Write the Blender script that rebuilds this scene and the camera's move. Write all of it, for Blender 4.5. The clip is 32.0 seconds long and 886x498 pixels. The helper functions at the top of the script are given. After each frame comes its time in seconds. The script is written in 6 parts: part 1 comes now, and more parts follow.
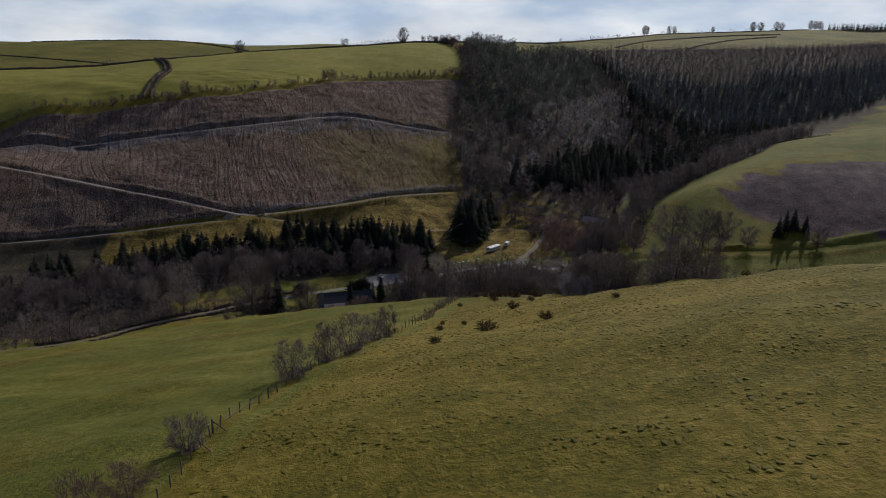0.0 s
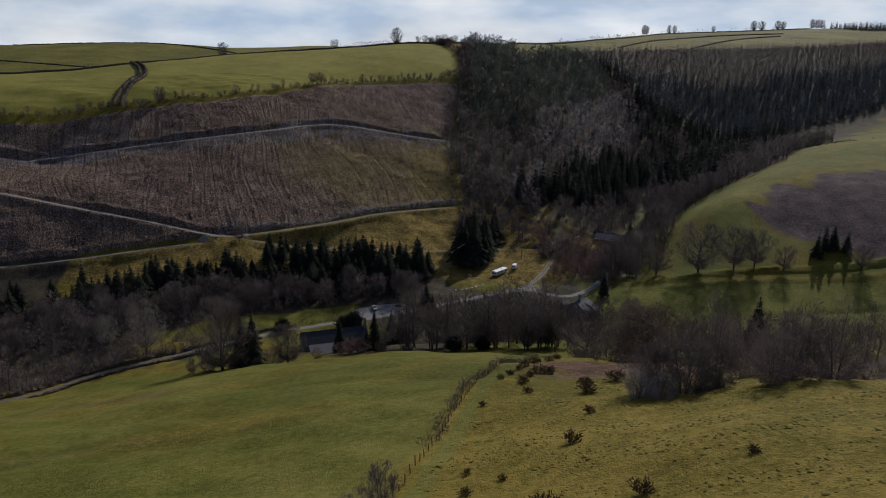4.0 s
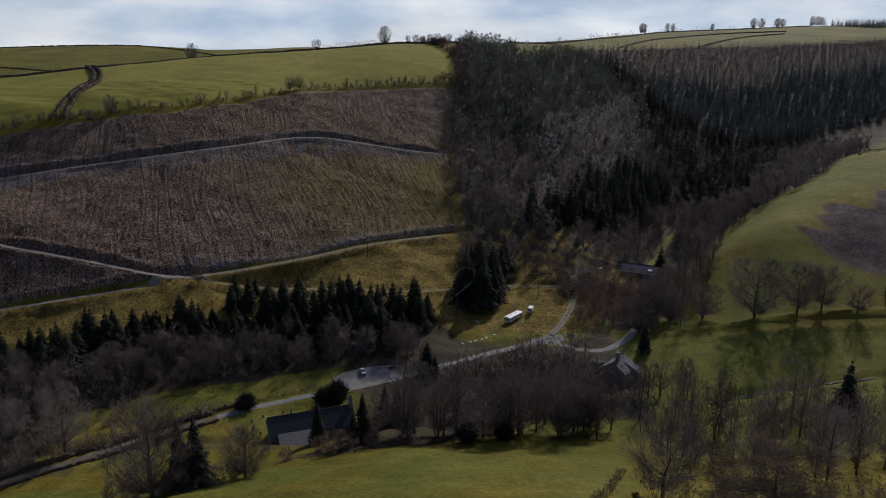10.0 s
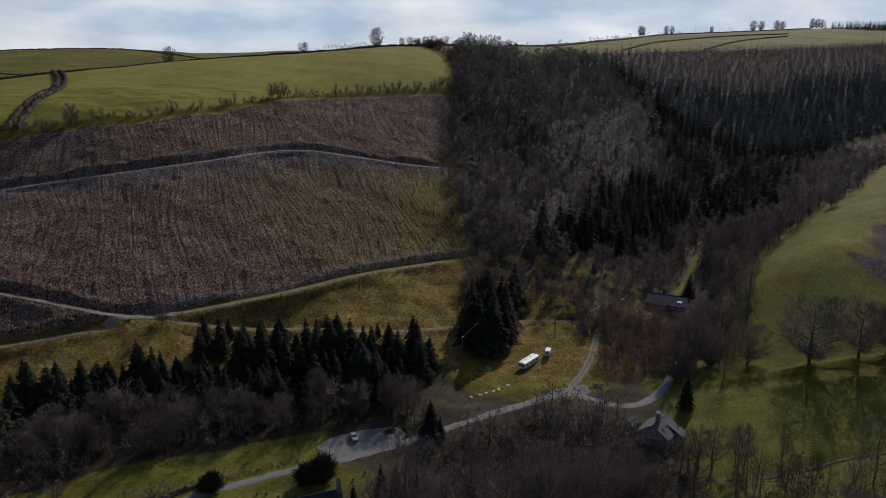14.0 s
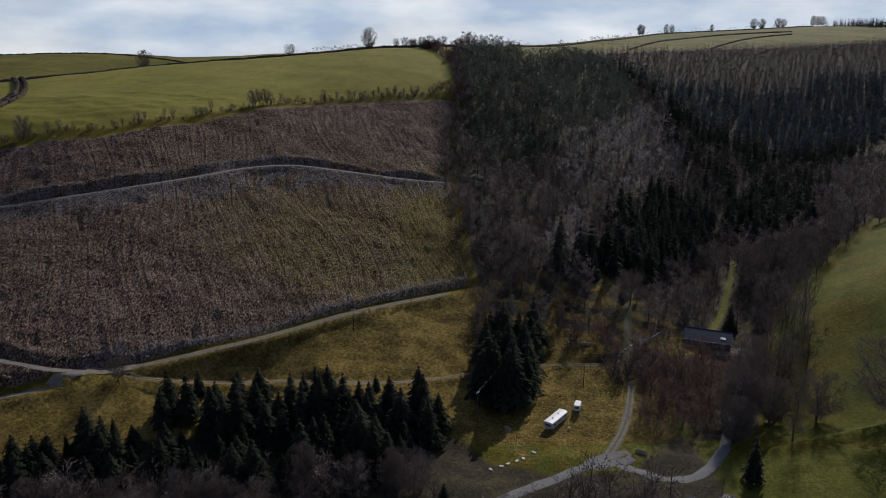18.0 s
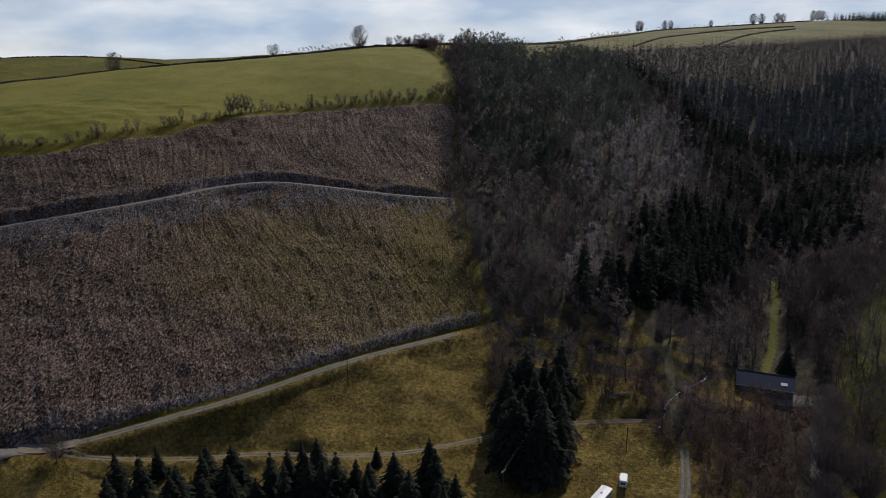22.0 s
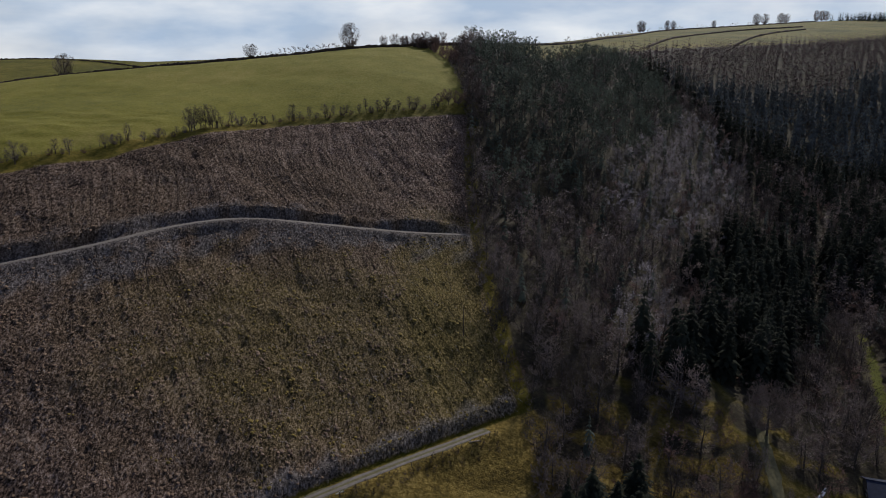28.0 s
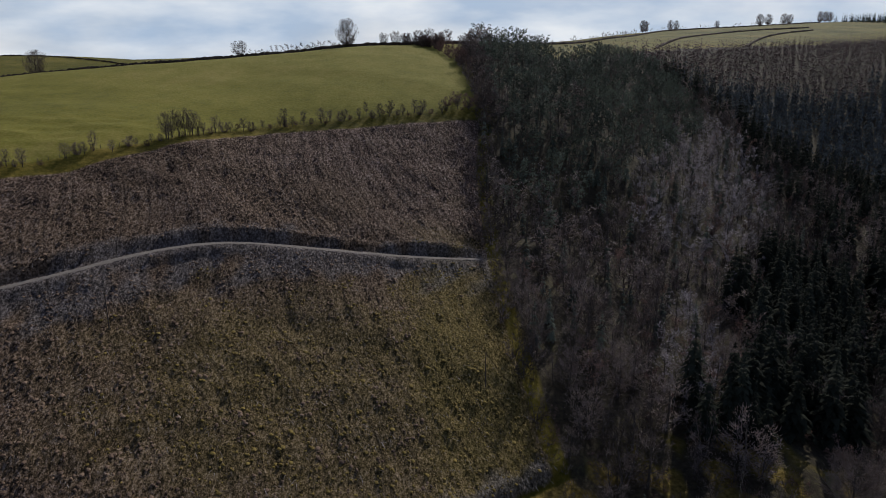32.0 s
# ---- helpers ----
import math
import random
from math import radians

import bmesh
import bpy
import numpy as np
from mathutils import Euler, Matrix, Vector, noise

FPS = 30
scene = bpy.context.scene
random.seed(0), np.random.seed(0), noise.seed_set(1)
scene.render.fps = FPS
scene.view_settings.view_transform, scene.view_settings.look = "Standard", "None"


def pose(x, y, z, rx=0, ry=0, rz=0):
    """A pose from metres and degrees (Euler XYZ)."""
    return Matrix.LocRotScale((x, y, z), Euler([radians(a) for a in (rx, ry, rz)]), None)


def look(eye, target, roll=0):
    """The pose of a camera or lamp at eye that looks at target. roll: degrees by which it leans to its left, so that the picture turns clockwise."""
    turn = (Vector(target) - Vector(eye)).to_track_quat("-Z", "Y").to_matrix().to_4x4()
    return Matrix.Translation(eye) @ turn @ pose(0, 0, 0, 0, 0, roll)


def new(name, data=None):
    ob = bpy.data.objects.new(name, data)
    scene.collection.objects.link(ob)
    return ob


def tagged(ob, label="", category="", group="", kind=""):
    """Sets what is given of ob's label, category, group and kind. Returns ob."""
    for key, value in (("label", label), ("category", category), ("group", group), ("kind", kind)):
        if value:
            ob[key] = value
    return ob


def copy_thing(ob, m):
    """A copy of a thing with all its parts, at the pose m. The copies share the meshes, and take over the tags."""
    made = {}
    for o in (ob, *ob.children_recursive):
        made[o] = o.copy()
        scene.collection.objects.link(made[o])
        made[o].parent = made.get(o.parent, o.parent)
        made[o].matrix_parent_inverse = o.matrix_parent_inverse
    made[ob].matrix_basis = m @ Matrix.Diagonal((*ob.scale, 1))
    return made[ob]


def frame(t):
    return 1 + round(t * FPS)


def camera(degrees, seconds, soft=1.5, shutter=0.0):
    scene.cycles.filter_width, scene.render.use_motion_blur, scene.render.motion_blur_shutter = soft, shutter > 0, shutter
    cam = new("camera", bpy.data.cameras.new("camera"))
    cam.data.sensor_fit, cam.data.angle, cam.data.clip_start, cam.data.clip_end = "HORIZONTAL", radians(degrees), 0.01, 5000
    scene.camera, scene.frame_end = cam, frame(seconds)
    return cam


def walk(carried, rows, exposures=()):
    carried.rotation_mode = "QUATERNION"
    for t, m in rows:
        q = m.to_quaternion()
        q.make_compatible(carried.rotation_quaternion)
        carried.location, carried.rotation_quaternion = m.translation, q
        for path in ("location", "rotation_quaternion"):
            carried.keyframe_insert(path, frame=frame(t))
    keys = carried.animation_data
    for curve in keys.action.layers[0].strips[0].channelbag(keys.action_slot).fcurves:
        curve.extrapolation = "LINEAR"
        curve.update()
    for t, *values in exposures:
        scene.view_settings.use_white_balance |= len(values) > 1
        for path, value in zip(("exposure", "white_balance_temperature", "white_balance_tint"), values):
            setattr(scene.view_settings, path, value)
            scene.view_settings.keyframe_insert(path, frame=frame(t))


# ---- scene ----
# The camera: a drone that flies level, straight over the valley, and slows at the end.
cam = camera(64.16, 32.0, soft=0.9)
PATH = [
    (0.0, -0.00, 0.00, 100.0, 1.42, -15.73, -1.19),
    (1.0, -1.09, 11.00, 100.0, 1.31, -15.71, -1.12),
    (2.0, -2.17, 22.00, 100.0, 1.20, -15.69, -1.04),
    (3.2, -3.47, 35.20, 100.0, 0.99, -15.65, -0.96),
    (5.0, -5.43, 55.00, 100.0, 0.69, -15.59, -0.84),
    (6.0, -6.51, 66.00, 100.0, 0.52, -15.56, -0.77),
    (7.0, -7.60, 77.00, 100.0, 0.42, -15.56, -0.58),
    (8.0, -8.69, 88.00, 100.0, 0.21, -15.57, -0.60),
    (9.0, -9.77, 99.00, 100.0, 0.01, -15.67, -0.61),
    (10.0, -10.86, 110.00, 100.0, -0.19, -15.57, -0.53),
    (11.0, -11.94, 121.00, 100.0, -0.42, -15.59, -0.47),
    (12.0, -13.03, 132.00, 100.0, -0.65, -15.50, -0.41),
    (13.0, -14.12, 143.00, 100.0, -0.77, -15.41, -0.55),
    (14.0, -15.20, 154.00, 100.0, -0.90, -15.32, -0.49),
    (17.0, -18.46, 187.00, 100.0, -1.44, -15.11, -0.18),
    (18.0, -19.54, 198.00, 100.0, -1.59, -15.20, 0.01),
    (19.0, -20.63, 209.00, 100.0, -1.85, -15.29, 0.20),
    (20.0, -21.72, 220.00, 100.0, -2.10, -15.28, 0.29),
    (21.0, -22.80, 231.00, 100.0, -2.25, -15.27, 0.47),
    (22.0, -23.89, 242.00, 100.0, -2.42, -15.25, 0.61),
    (23.0, -24.97, 253.00, 100.0, -2.69, -15.23, 0.74),
    (24.0, -26.06, 264.00, 100.0, -2.95, -15.21, 0.87),
    (25.0, -27.15, 275.00, 100.0, -3.12, -15.19, 0.80),
    (28.0, -30.40, 308.00, 100.0, -3.41, -15.11, 0.65),
    (29.0, -31.49, 319.00, 100.0, -3.53, -15.15, 0.47),
    (30.0, -32.57, 328.26, 100.0, -3.65, -15.19, 0.39),
    (31.0, -33.66, 336.06, 100.0, -3.88, -15.23, 0.41),
    (32.0, -34.75, 342.00, 100.0, -3.90, -15.16, 0.32),
]
walk(cam, [(t, pose(x, y, z, 90 + pitch, roll, yaw)) for t, x, y, z, yaw, pitch, roll in PATH])

# ---- sky, sun, exposure ----
SUN_AZ, SUN_EL = 27.5, 35.0     # degrees clockwise from +y, and above the horizon
sun_dir = Vector((math.sin(radians(SUN_AZ)) * math.cos(radians(SUN_EL)), math.cos(radians(SUN_AZ)) * math.cos(radians(SUN_EL)), math.sin(radians(SUN_EL))))
sun = new("sun", bpy.data.lights.new("sun", "SUN"))
sun.data.energy, sun.data.angle, sun.data.color = 2.9, radians(0.6), (1.0, 0.96, 0.90)
sun.matrix_world = look(sun_dir * 500, (0, 0, 0))

world = bpy.data.worlds.new("sky")
scene.world = world
world.use_nodes = True
wt = world.node_tree
for n in list(wt.nodes):
    wt.nodes.remove(n)


def wnode(kind, **props):
    n = wt.nodes.new(kind)
    for k, v in props.items():
        if k == "blend_type":
            n.blend_type = v
        elif k == "data_type":
            n.data_type = v
        elif k == "operation":
            n.operation = v
    return n


w_out = wnode("ShaderNodeOutputWorld")
w_bg = wnode("ShaderNodeBackground")
w_sky = wnode("ShaderNodeTexSky")
w_sky.sky_type, w_sky.sun_disc = "NISHITA", False
w_sky.sun_elevation, w_sky.sun_rotation = radians(SUN_EL), radians(SUN_AZ)
w_sky.air_density, w_sky.dust_density, w_sky.altitude = 1.0, 1.5, 300
w_co = wnode("ShaderNodeTexCoord")
w_map = wnode("ShaderNodeMapping")
w_map.inputs["Scale"].default_value = (2.2, 2.2, 7.0)
w_map.inputs["Location"].default_value = (0.35, 0.2, 0.4)
w_noise = wnode("ShaderNodeTexNoise")
w_noise.inputs["Scale"].default_value, w_noise.inputs["Detail"].default_value, w_noise.inputs["Roughness"].default_value = 1.6, 7.0, 0.52
w_ramp = wnode("ShaderNodeValToRGB")
w_ramp.color_ramp.elements[0].position, w_ramp.color_ramp.elements[1].position = 0.30, 0.58
w_ramp.color_ramp.elements[0].color, w_ramp.color_ramp.elements[1].color = (0.65, 0.65, 0.65, 1), (1, 1, 1, 1)
w_noise2 = wnode("ShaderNodeTexNoise")
w_noise2.inputs["Scale"].default_value, w_noise2.inputs["Detail"].default_value = 2.6, 5.0
w_ramp2 = wnode("ShaderNodeValToRGB")
w_ramp2.color_ramp.elements[0].position, w_ramp2.color_ramp.elements[1].position = 0.38, 0.68
w_ramp2.color_ramp.elements[0].color, w_ramp2.color_ramp.elements[1].color = (0.40, 0.51, 0.67, 1), (0.78, 0.82, 0.87, 1)
# cloud banks low over the land, clear blue overhead
w_sep = wnode("ShaderNodeSeparateXYZ")
w_low = wnode("ShaderNodeMapRange")
w_low.inputs["From Min"].default_value, w_low.inputs["From Max"].default_value = 0.10, 0.34
w_low.inputs["To Min"].default_value, w_low.inputs["To Max"].default_value = 1.0, 0.06
w_cover = wnode("ShaderNodeMath", operation="MULTIPLY")
w_dim = wnode("ShaderNodeMix", data_type="RGBA", blend_type="MULTIPLY")
w_dim.inputs[0].default_value, w_dim.inputs[7].default_value = 1.0, (0.054, 0.057, 0.076, 1)
w_mix = wnode("ShaderNodeMix", data_type="RGBA")
wl = wt.links.new
wl(w_co.outputs["Generated"], w_map.inputs["Vector"])
wl(w_co.outputs["Generated"], w_sep.inputs[0])
wl(w_sep.outputs[2], w_low.inputs["Value"])
wl(w_map.outputs["Vector"], w_noise.inputs["Vector"])
wl(w_map.outputs["Vector"], w_noise2.inputs["Vector"])
wl(w_noise.outputs["Fac"], w_ramp.inputs["Fac"])
wl(w_noise2.outputs["Fac"], w_ramp2.inputs["Fac"])
wl(w_ramp.outputs["Color"], w_cover.inputs[0])
wl(w_low.outputs["Result"], w_cover.inputs[1])
wl(w_cover.outputs[0], w_mix.inputs[0])
wl(w_sky.outputs["Color"], w_dim.inputs[6])
wl(w_dim.outputs[2], w_mix.inputs[6])
wl(w_ramp2.outputs["Color"], w_mix.inputs[7])
wl(w_mix.outputs[2], w_bg.inputs["Color"])
w_bg.inputs["Strength"].default_value = 1.0
wl(w_bg.outputs["Background"], w_out.inputs["Surface"])


# ---- materials ----
def material(name):
    m = bpy.data.materials.new(name)
    m.use_nodes = True
    nt = m.node_tree
    b = nt.nodes["Principled BSDF"]
    b.inputs["Specular IOR Level"].default_value = 0.2
    return m, nt, b


def noise_node(nt, scale, detail=4.0, rough=0.55, vec=None):
    n = nt.nodes.new("ShaderNodeTexNoise")
    n.inputs["Scale"].default_value, n.inputs["Detail"].default_value, n.inputs["Roughness"].default_value = scale, detail, rough
    if vec is not None:
        nt.links.new(vec, n.inputs["Vector"])
    return n.outputs["Fac"]


def ramp_node(nt, fac, stops):
    r = nt.nodes.new("ShaderNodeValToRGB")
    e = r.color_ramp.elements
    while len(e) < len(stops):
        e.new(0.5)
    for el, (p, c) in zip(e, stops):
        el.position, el.color = p, (*c, 1) if len(c) == 3 else c
    nt.links.new(fac, r.inputs["Fac"])
    return r.outputs["Color"]


def mix_node(nt, fac, a, b, blend="MIX"):
    n = nt.nodes.new("ShaderNodeMix")
    n.data_type, n.blend_type = "RGBA", blend
    for sock, v in ((n.inputs[0], fac), (n.inputs[6], a), (n.inputs[7], b)):
        if isinstance(v, (int, float)):
            sock.default_value = v
        elif isinstance(v, tuple):
            sock.default_value = (*v, 1)
        else:
            nt.links.new(v, sock)
    return n.outputs[2]


def math_node(nt, op, a, b=0.0, clamp=False):
    n = nt.nodes.new("ShaderNodeMath")
    n.operation, n.use_clamp = op, clamp
    for sock, v in ((n.inputs[0], a), (n.inputs[1], b)):
        if isinstance(v, (int, float)):
            sock.default_value = v
        else:
            nt.links.new(v, sock)
    return n.outputs[0]


def bump_node(nt, b, height, strength, distance):
    n = nt.nodes.new("ShaderNodeBump")
    n.inputs["Strength"].default_value, n.inputs["Distance"].default_value = strength, distance
    nt.links.new(height, n.inputs["Height"])
    nt.links.new(n.outputs["Normal"], b.inputs["Normal"])


def position(nt):
    return nt.nodes.new("ShaderNodeNewGeometry").outputs["Position"]


def plain(name, colour, rough=0.8, vary=0.25, scale=3.0, metal=0.0, spec=0.3, bump=0.0):
    """A surface of one paint or stuff, weathered by noise at two scales."""
    m, nt, b = material(name)
    p = position(nt)
    f = math_node(nt, "ADD", math_node(nt, "MULTIPLY", noise_node(nt, scale, 5, 0.6, p), 0.65), math_node(nt, "MULTIPLY", noise_node(nt, scale * 7, 3, 0.6, p), 0.35))
    lo, hi = tuple(c * (1 - vary) for c in colour), tuple(min(1, c * (1 + vary)) for c in colour)
    col = ramp_node(nt, f, [(0.3, lo), (0.7, hi)])
    nt.links.new(col, b.inputs["Base Color"])
    b.inputs["Roughness"].default_value, b.inputs["Metallic"].default_value, b.inputs["Specular IOR Level"].default_value = rough, metal, spec
    if bump:
        bump_node(nt, b, f, 0.6, bump)
    return m


def foliage(name, dark, light, rough=0.75, clump=0.09, patch=0.012, spec=0.1, through_light=0.32):
    """Needles or twigs: varies from blade to blade, tree to tree and stand to stand."""
    m, nt, b = material(name)
    g = nt.nodes.new("ShaderNodeNewGeometry")
    own = nt.nodes.new("ShaderNodeAttribute")
    own.attribute_name = "own_shade"
    f = math_node(nt, "MULTIPLY", g.outputs["Random Per Island"], 0.12)
    f = math_node(nt, "ADD", f, math_node(nt, "MULTIPLY", noise_node(nt, clump, 2, 0.5, g.outputs["Position"]), 0.58))
    f = math_node(nt, "ADD", f, math_node(nt, "MULTIPLY", noise_node(nt, patch, 3, 0.5, g.outputs["Position"]), 0.35))
    f = math_node(nt, "ADD", f, own.outputs["Fac"])
    nt.links.new(ramp_node(nt, f, [(0.33, dark), (0.72, light)]), b.inputs["Base Color"])
    b.inputs["Roughness"].default_value, b.inputs["Specular IOR Level"].default_value = rough, spec
    # thin twigs and needles let some light through
    thin = nt.nodes.new("ShaderNodeBsdfTranslucent")
    nt.links.new(b.inputs["Base Color"].links[0].from_socket, thin.inputs["Color"])
    both = nt.nodes.new("ShaderNodeMixShader")
    both.inputs[0].default_value = through_light
    nt.links.new(b.outputs[0], both.inputs[1])
    nt.links.new(thin.outputs[0], both.inputs[2])
    nt.links.new(both.outputs[0], nt.nodes["Material Output"].inputs["Surface"])
    return m


M_SPRUCE = foliage("spruce_needles", (0.013, 0.015, 0.010), (0.040, 0.045, 0.031), rough=0.9, spec=0.05, through_light=0.15)
M_FIR = foliage("fir_needles", (0.044, 0.054, 0.042), (0.150, 0.170, 0.128), rough=0.9, spec=0.05, through_light=0.15)
# distant spruces: air haze mixed into the needle colour as a blue tint
M_SPRUCE_HAZE = foliage("hazed_spruce_needles", (0.030, 0.036, 0.038), (0.098, 0.110, 0.111), rough=0.9, spec=0.05, through_light=0.15)
M_LARCH = foliage("larch_twigs", (0.042, 0.027, 0.026), (0.095, 0.060, 0.056), through_light=0.1)
M_TWIG = foliage("bare_twigs", (0.043, 0.034, 0.030), (0.240, 0.188, 0.165), through_light=0.12)
M_TWIG_GREY = foliage("pale_twigs", (0.150, 0.130, 0.132), (0.420, 0.370, 0.365), through_light=0.2)
M_TWIG_RED = foliage("reddish_twigs", (0.075, 0.045, 0.040), (0.200, 0.130, 0.110))
M_BARK = plain("bark", (0.075, 0.062, 0.050), 0.9, 0.45, 1.2)
M_GORSE = foliage("gorse", (0.024, 0.018, 0.009), (0.090, 0.056, 0.024))
M_BRAMBLE = foliage("bramble", (0.050, 0.037, 0.029), (0.160, 0.118, 0.090))
M_BRASH = foliage("brash", (0.090, 0.074, 0.064), (0.420, 0.370, 0.335), clump=0.5, patch=0.03)
M_LITTER = foliage("needle_litter", (0.066, 0.043, 0.030), (0.265, 0.176, 0.116), clump=0.35, patch=0.03, through_light=0.05)
M_MOSS = foliage("dry_moss", (0.090, 0.064, 0.017), (0.290, 0.205, 0.055), clump=0.35, patch=0.04, through_light=0.1)
M_TUFT = foliage("dry_grass_tuft", (0.115, 0.080, 0.020), (0.330, 0.230, 0.070), clump=0.4, patch=0.03)


# ---- the plan: lines on the ground, as x, y, height ----
ROAD = [(-330, 290, -22), (-230, 303, -20), (-150, 316, -18), (-110, 326, -17), (-87, 333, -16.5), (-54, 339, -16), (-22, 351, -15.5), (6, 366, -14.5), (22, 374, -14), (33, 380, -13.5), (39.3, 374, -13.4), (46.7, 369.6, -13.9), (53.6, 369, -13.6), (60.4, 372.2, -12.9), (68, 381, -12.4), (75, 392.5, -11.8), (82, 404, -10.9), (94, 426, -9.1), (104, 450, -7.5), (116, 485, -6), (128, 530, -4.5), (136, 571, -3)]
ROAD_BED = ROAD
ROAD = [(-240, 160, 6.3), (-200, 200, -2.3), (-160, 248, -14), (-146, 264, -16.7), (-137, 281, -17.9), (-124, 291.5, -17.8), (-110, 302, -17.6), (-94, 314.5, -17.4), (-84, 321, -17.3), (-73.7, 327.4, -17.2), (-53, 337, -16.6), (-38, 342, -16.1), (-21, 350, -15.5)] + ROAD_BED[7:18]
FARM_TRACK = [(33, 380, -13.5), (41, 392, -12.5), (47, 405, -11.5), (52, 420, -10), (56, 440, -7.5), (62, 462, -3), (68, 486, 3)]
STREAM = [(-330, 272, -23), (-230, 282, -21.5), (-120, 304, -18.5), (-60, 308, -17.8), (0, 318, -17), (41, 326, -16.2), (75, 330, -15.6), (95, 334, -15.2), (114, 341, -14.5), (150, 347, -13), (210, 356, -11), (320, 372, -8)]
BROOK = [(60, 345, -16), (72, 370, -14.6), (88, 402, -12.3), (99, 427, -10.4), (110, 458, -8.6), (121, 494, -7.2), (132, 535, -5.8), (142, 575, -4.5), (176, 642, 3), (240, 722, 13), (330, 800, 26)]
PATH_LOW = [(-118, 408, 2), (-107, 408, 0.5), (-97, 410.5, -2), (-82, 414.5, -4.5), (-70, 417.5, -5.4), (-58, 415, -4.4), (-49, 412, -3.3), (-44, 412, -3.6), (-29, 416, -6), (-9, 424, -7.5), (8, 433, -8.5), (30, 436, -9), (52, 434, -8.5)]
TRACK_RIGHT = [(-123, 410.5, 2), (-115, 411, 2.9), (-97, 421, 3.4), (-76, 430.5, 5), (-59, 441, 6.4), (-50, 446, 7.5), (-31, 458, 7.5), (-10, 472, 6.5), (6, 482, 6)]
TRACK_LEFT = [(-123, 410.5, 2), (-138, 400, 1), (-165, 391, -1), (-190, 384, -3.8), (-240, 374, -8), (-330, 360, -13)]
TRACK_DIAG = [(-123, 410.5, 2), (-136, 405.5, 4.8), (-153, 407, 8), (-170, 408, 11.2), (-206, 412, 16), (-240, 418, 20.5), (-280, 425, 25), (-330, 434, 30)]
TRACK_UP = [(-330, 470, 23), (-260, 478, 31), (-202, 485, 39.8), (-154, 492, 46), (-120, 513, 48.6), (-103, 530, 50), (-85, 540, 50), (-66, 544, 47.2), (-35, 550.5, 41.3), (-10, 558, 37.5), (10, 566, 35)]
HEDGE = [(-400, 480, 47), (-300, 500, 53), (-240, 516, 59), (-203, 529, 64), (-165, 536, 67), (-130, 560, 71), (-108, 584, 74.2), (-80, 612, 75), (-53, 622, 76), (-24, 636, 77), (4, 650, 77)]
CREST = [(-520, 600, 66), (-400, 640, 75), (-288, 684, 85), (-229, 753, 91), (-150, 760, 98.5), (-61, 770, 106), (-10, 775, 107.5), (40, 800, 107)]
FAR_CREST = [(60, 900, 110), (200, 1150, 119), (378, 1538, 138), (520, 1640, 147), (673, 1729, 156), (900, 1850, 168)]
FOREST_MID = [(40, 600, 32), (70, 560, 14), (75, 640, 45), (130, 690, 36), (190, 760, 44), (270, 860, 60), (380, 960, 80), (520, 1100, 100), (720, 1300, 122)]
SPUR = [(118, 412, -3), (140, 445, 12), (162, 448, 20.5), (178, 428, 11.5), (200, 500, 27), (260, 590, 31), (340, 677, 31), (450, 760, 38), (320, 500, 36), (420, 420, 40), (260, 410, 15)]
BANK = [(81, 368, -9.5), (111, 374, -8.5), (140, 377, -7), (200, 378, -4), (300, 392, 2)]
NEAR_HILL = [(-18, 62, 66), (5, 101, 59.3), (20, 136, 52), (43, 131, 57.5), (57, 117, 64), (66, 107, 69), (2, 193, 31), (0, 0, 76), (60, 0, 90), (-80, 0, 62), (120, 40, 88), (110, 130, 52), (60, 190, 32), (0, -150, 98)]
NEAR_FOOT = [(-137, 195, 8), (-118, 235, -3), (-150, 262, -17), (-86, 250, -1), (-54, 255, 1.5), (-33, 270, -2), (-4, 283, -6), (20, 285, -7), (60, 260, 0), (110, 230, 12), (-60, 120, 42), (-140, 120, 30), (-250, 150, 8)]
TOP_FIELD = [(-170, 640, 85), (-100, 680, 91.5), (-260, 600, 76), (-60, 690, 96), (-20, 700, 96), (-330, 610, 74)]
FELLED_MID = [(-13, 502, 22), (-70, 488, 25), (-140, 450, 25)]
FAR_LAND = [(-230, 860, 74), (-150, 850, 86), (-61, 850, 97), (-400, 800, 56), (-288, 790, 70), (-560, 800, 40), (-500, 1150, 52), (-250, 1150, 66), (-900, 1350, 74), (-650, 1700, 107), (-510, 1690, 95), (-450, 1650, 84), (-1000, 1700, 98), (-1500, 2300, 80), (-400, 2400, 62), (0, 1150, 98), (-60, 1600, 80), (0, 2600, 90), (900, 2600, 150), (2000, 2600, 170), (1200, 900, 90), (900, 300, 60), (900, -600, 110), (-900, -500, 60), (-900, 300, -10), (0, -1200, 140), (-850, 700, 30), (2600, 600, 130), (-2600, 800, 60)]
HILL_LINE = [(-2400, 4300, 90), (-1170, 4400, 100), (-820, 4400, 120), (-500, 4400, 112), (200, 4400, 105)]


def resample(line, step):
    """A line of the plan, smoothed and with points every step metres."""
    p = np.array(line, float)
    for _ in range(2):
        a, b = p[:-1] * 0.75 + p[1:] * 0.25, p[:-1] * 0.25 + p[1:] * 0.75
        p = np.vstack([p[:1], np.stack([a, b], 1).reshape(-1, 3), p[-1:]])
    d = np.r_[0, np.cumsum(np.hypot(*np.diff(p[:, :2], axis=0).T))]
    s = np.arange(0, d[-1] + step * 0.5, step)
    return np.stack([np.interp(s, d, p[:, k]) for k in range(3)], 1)


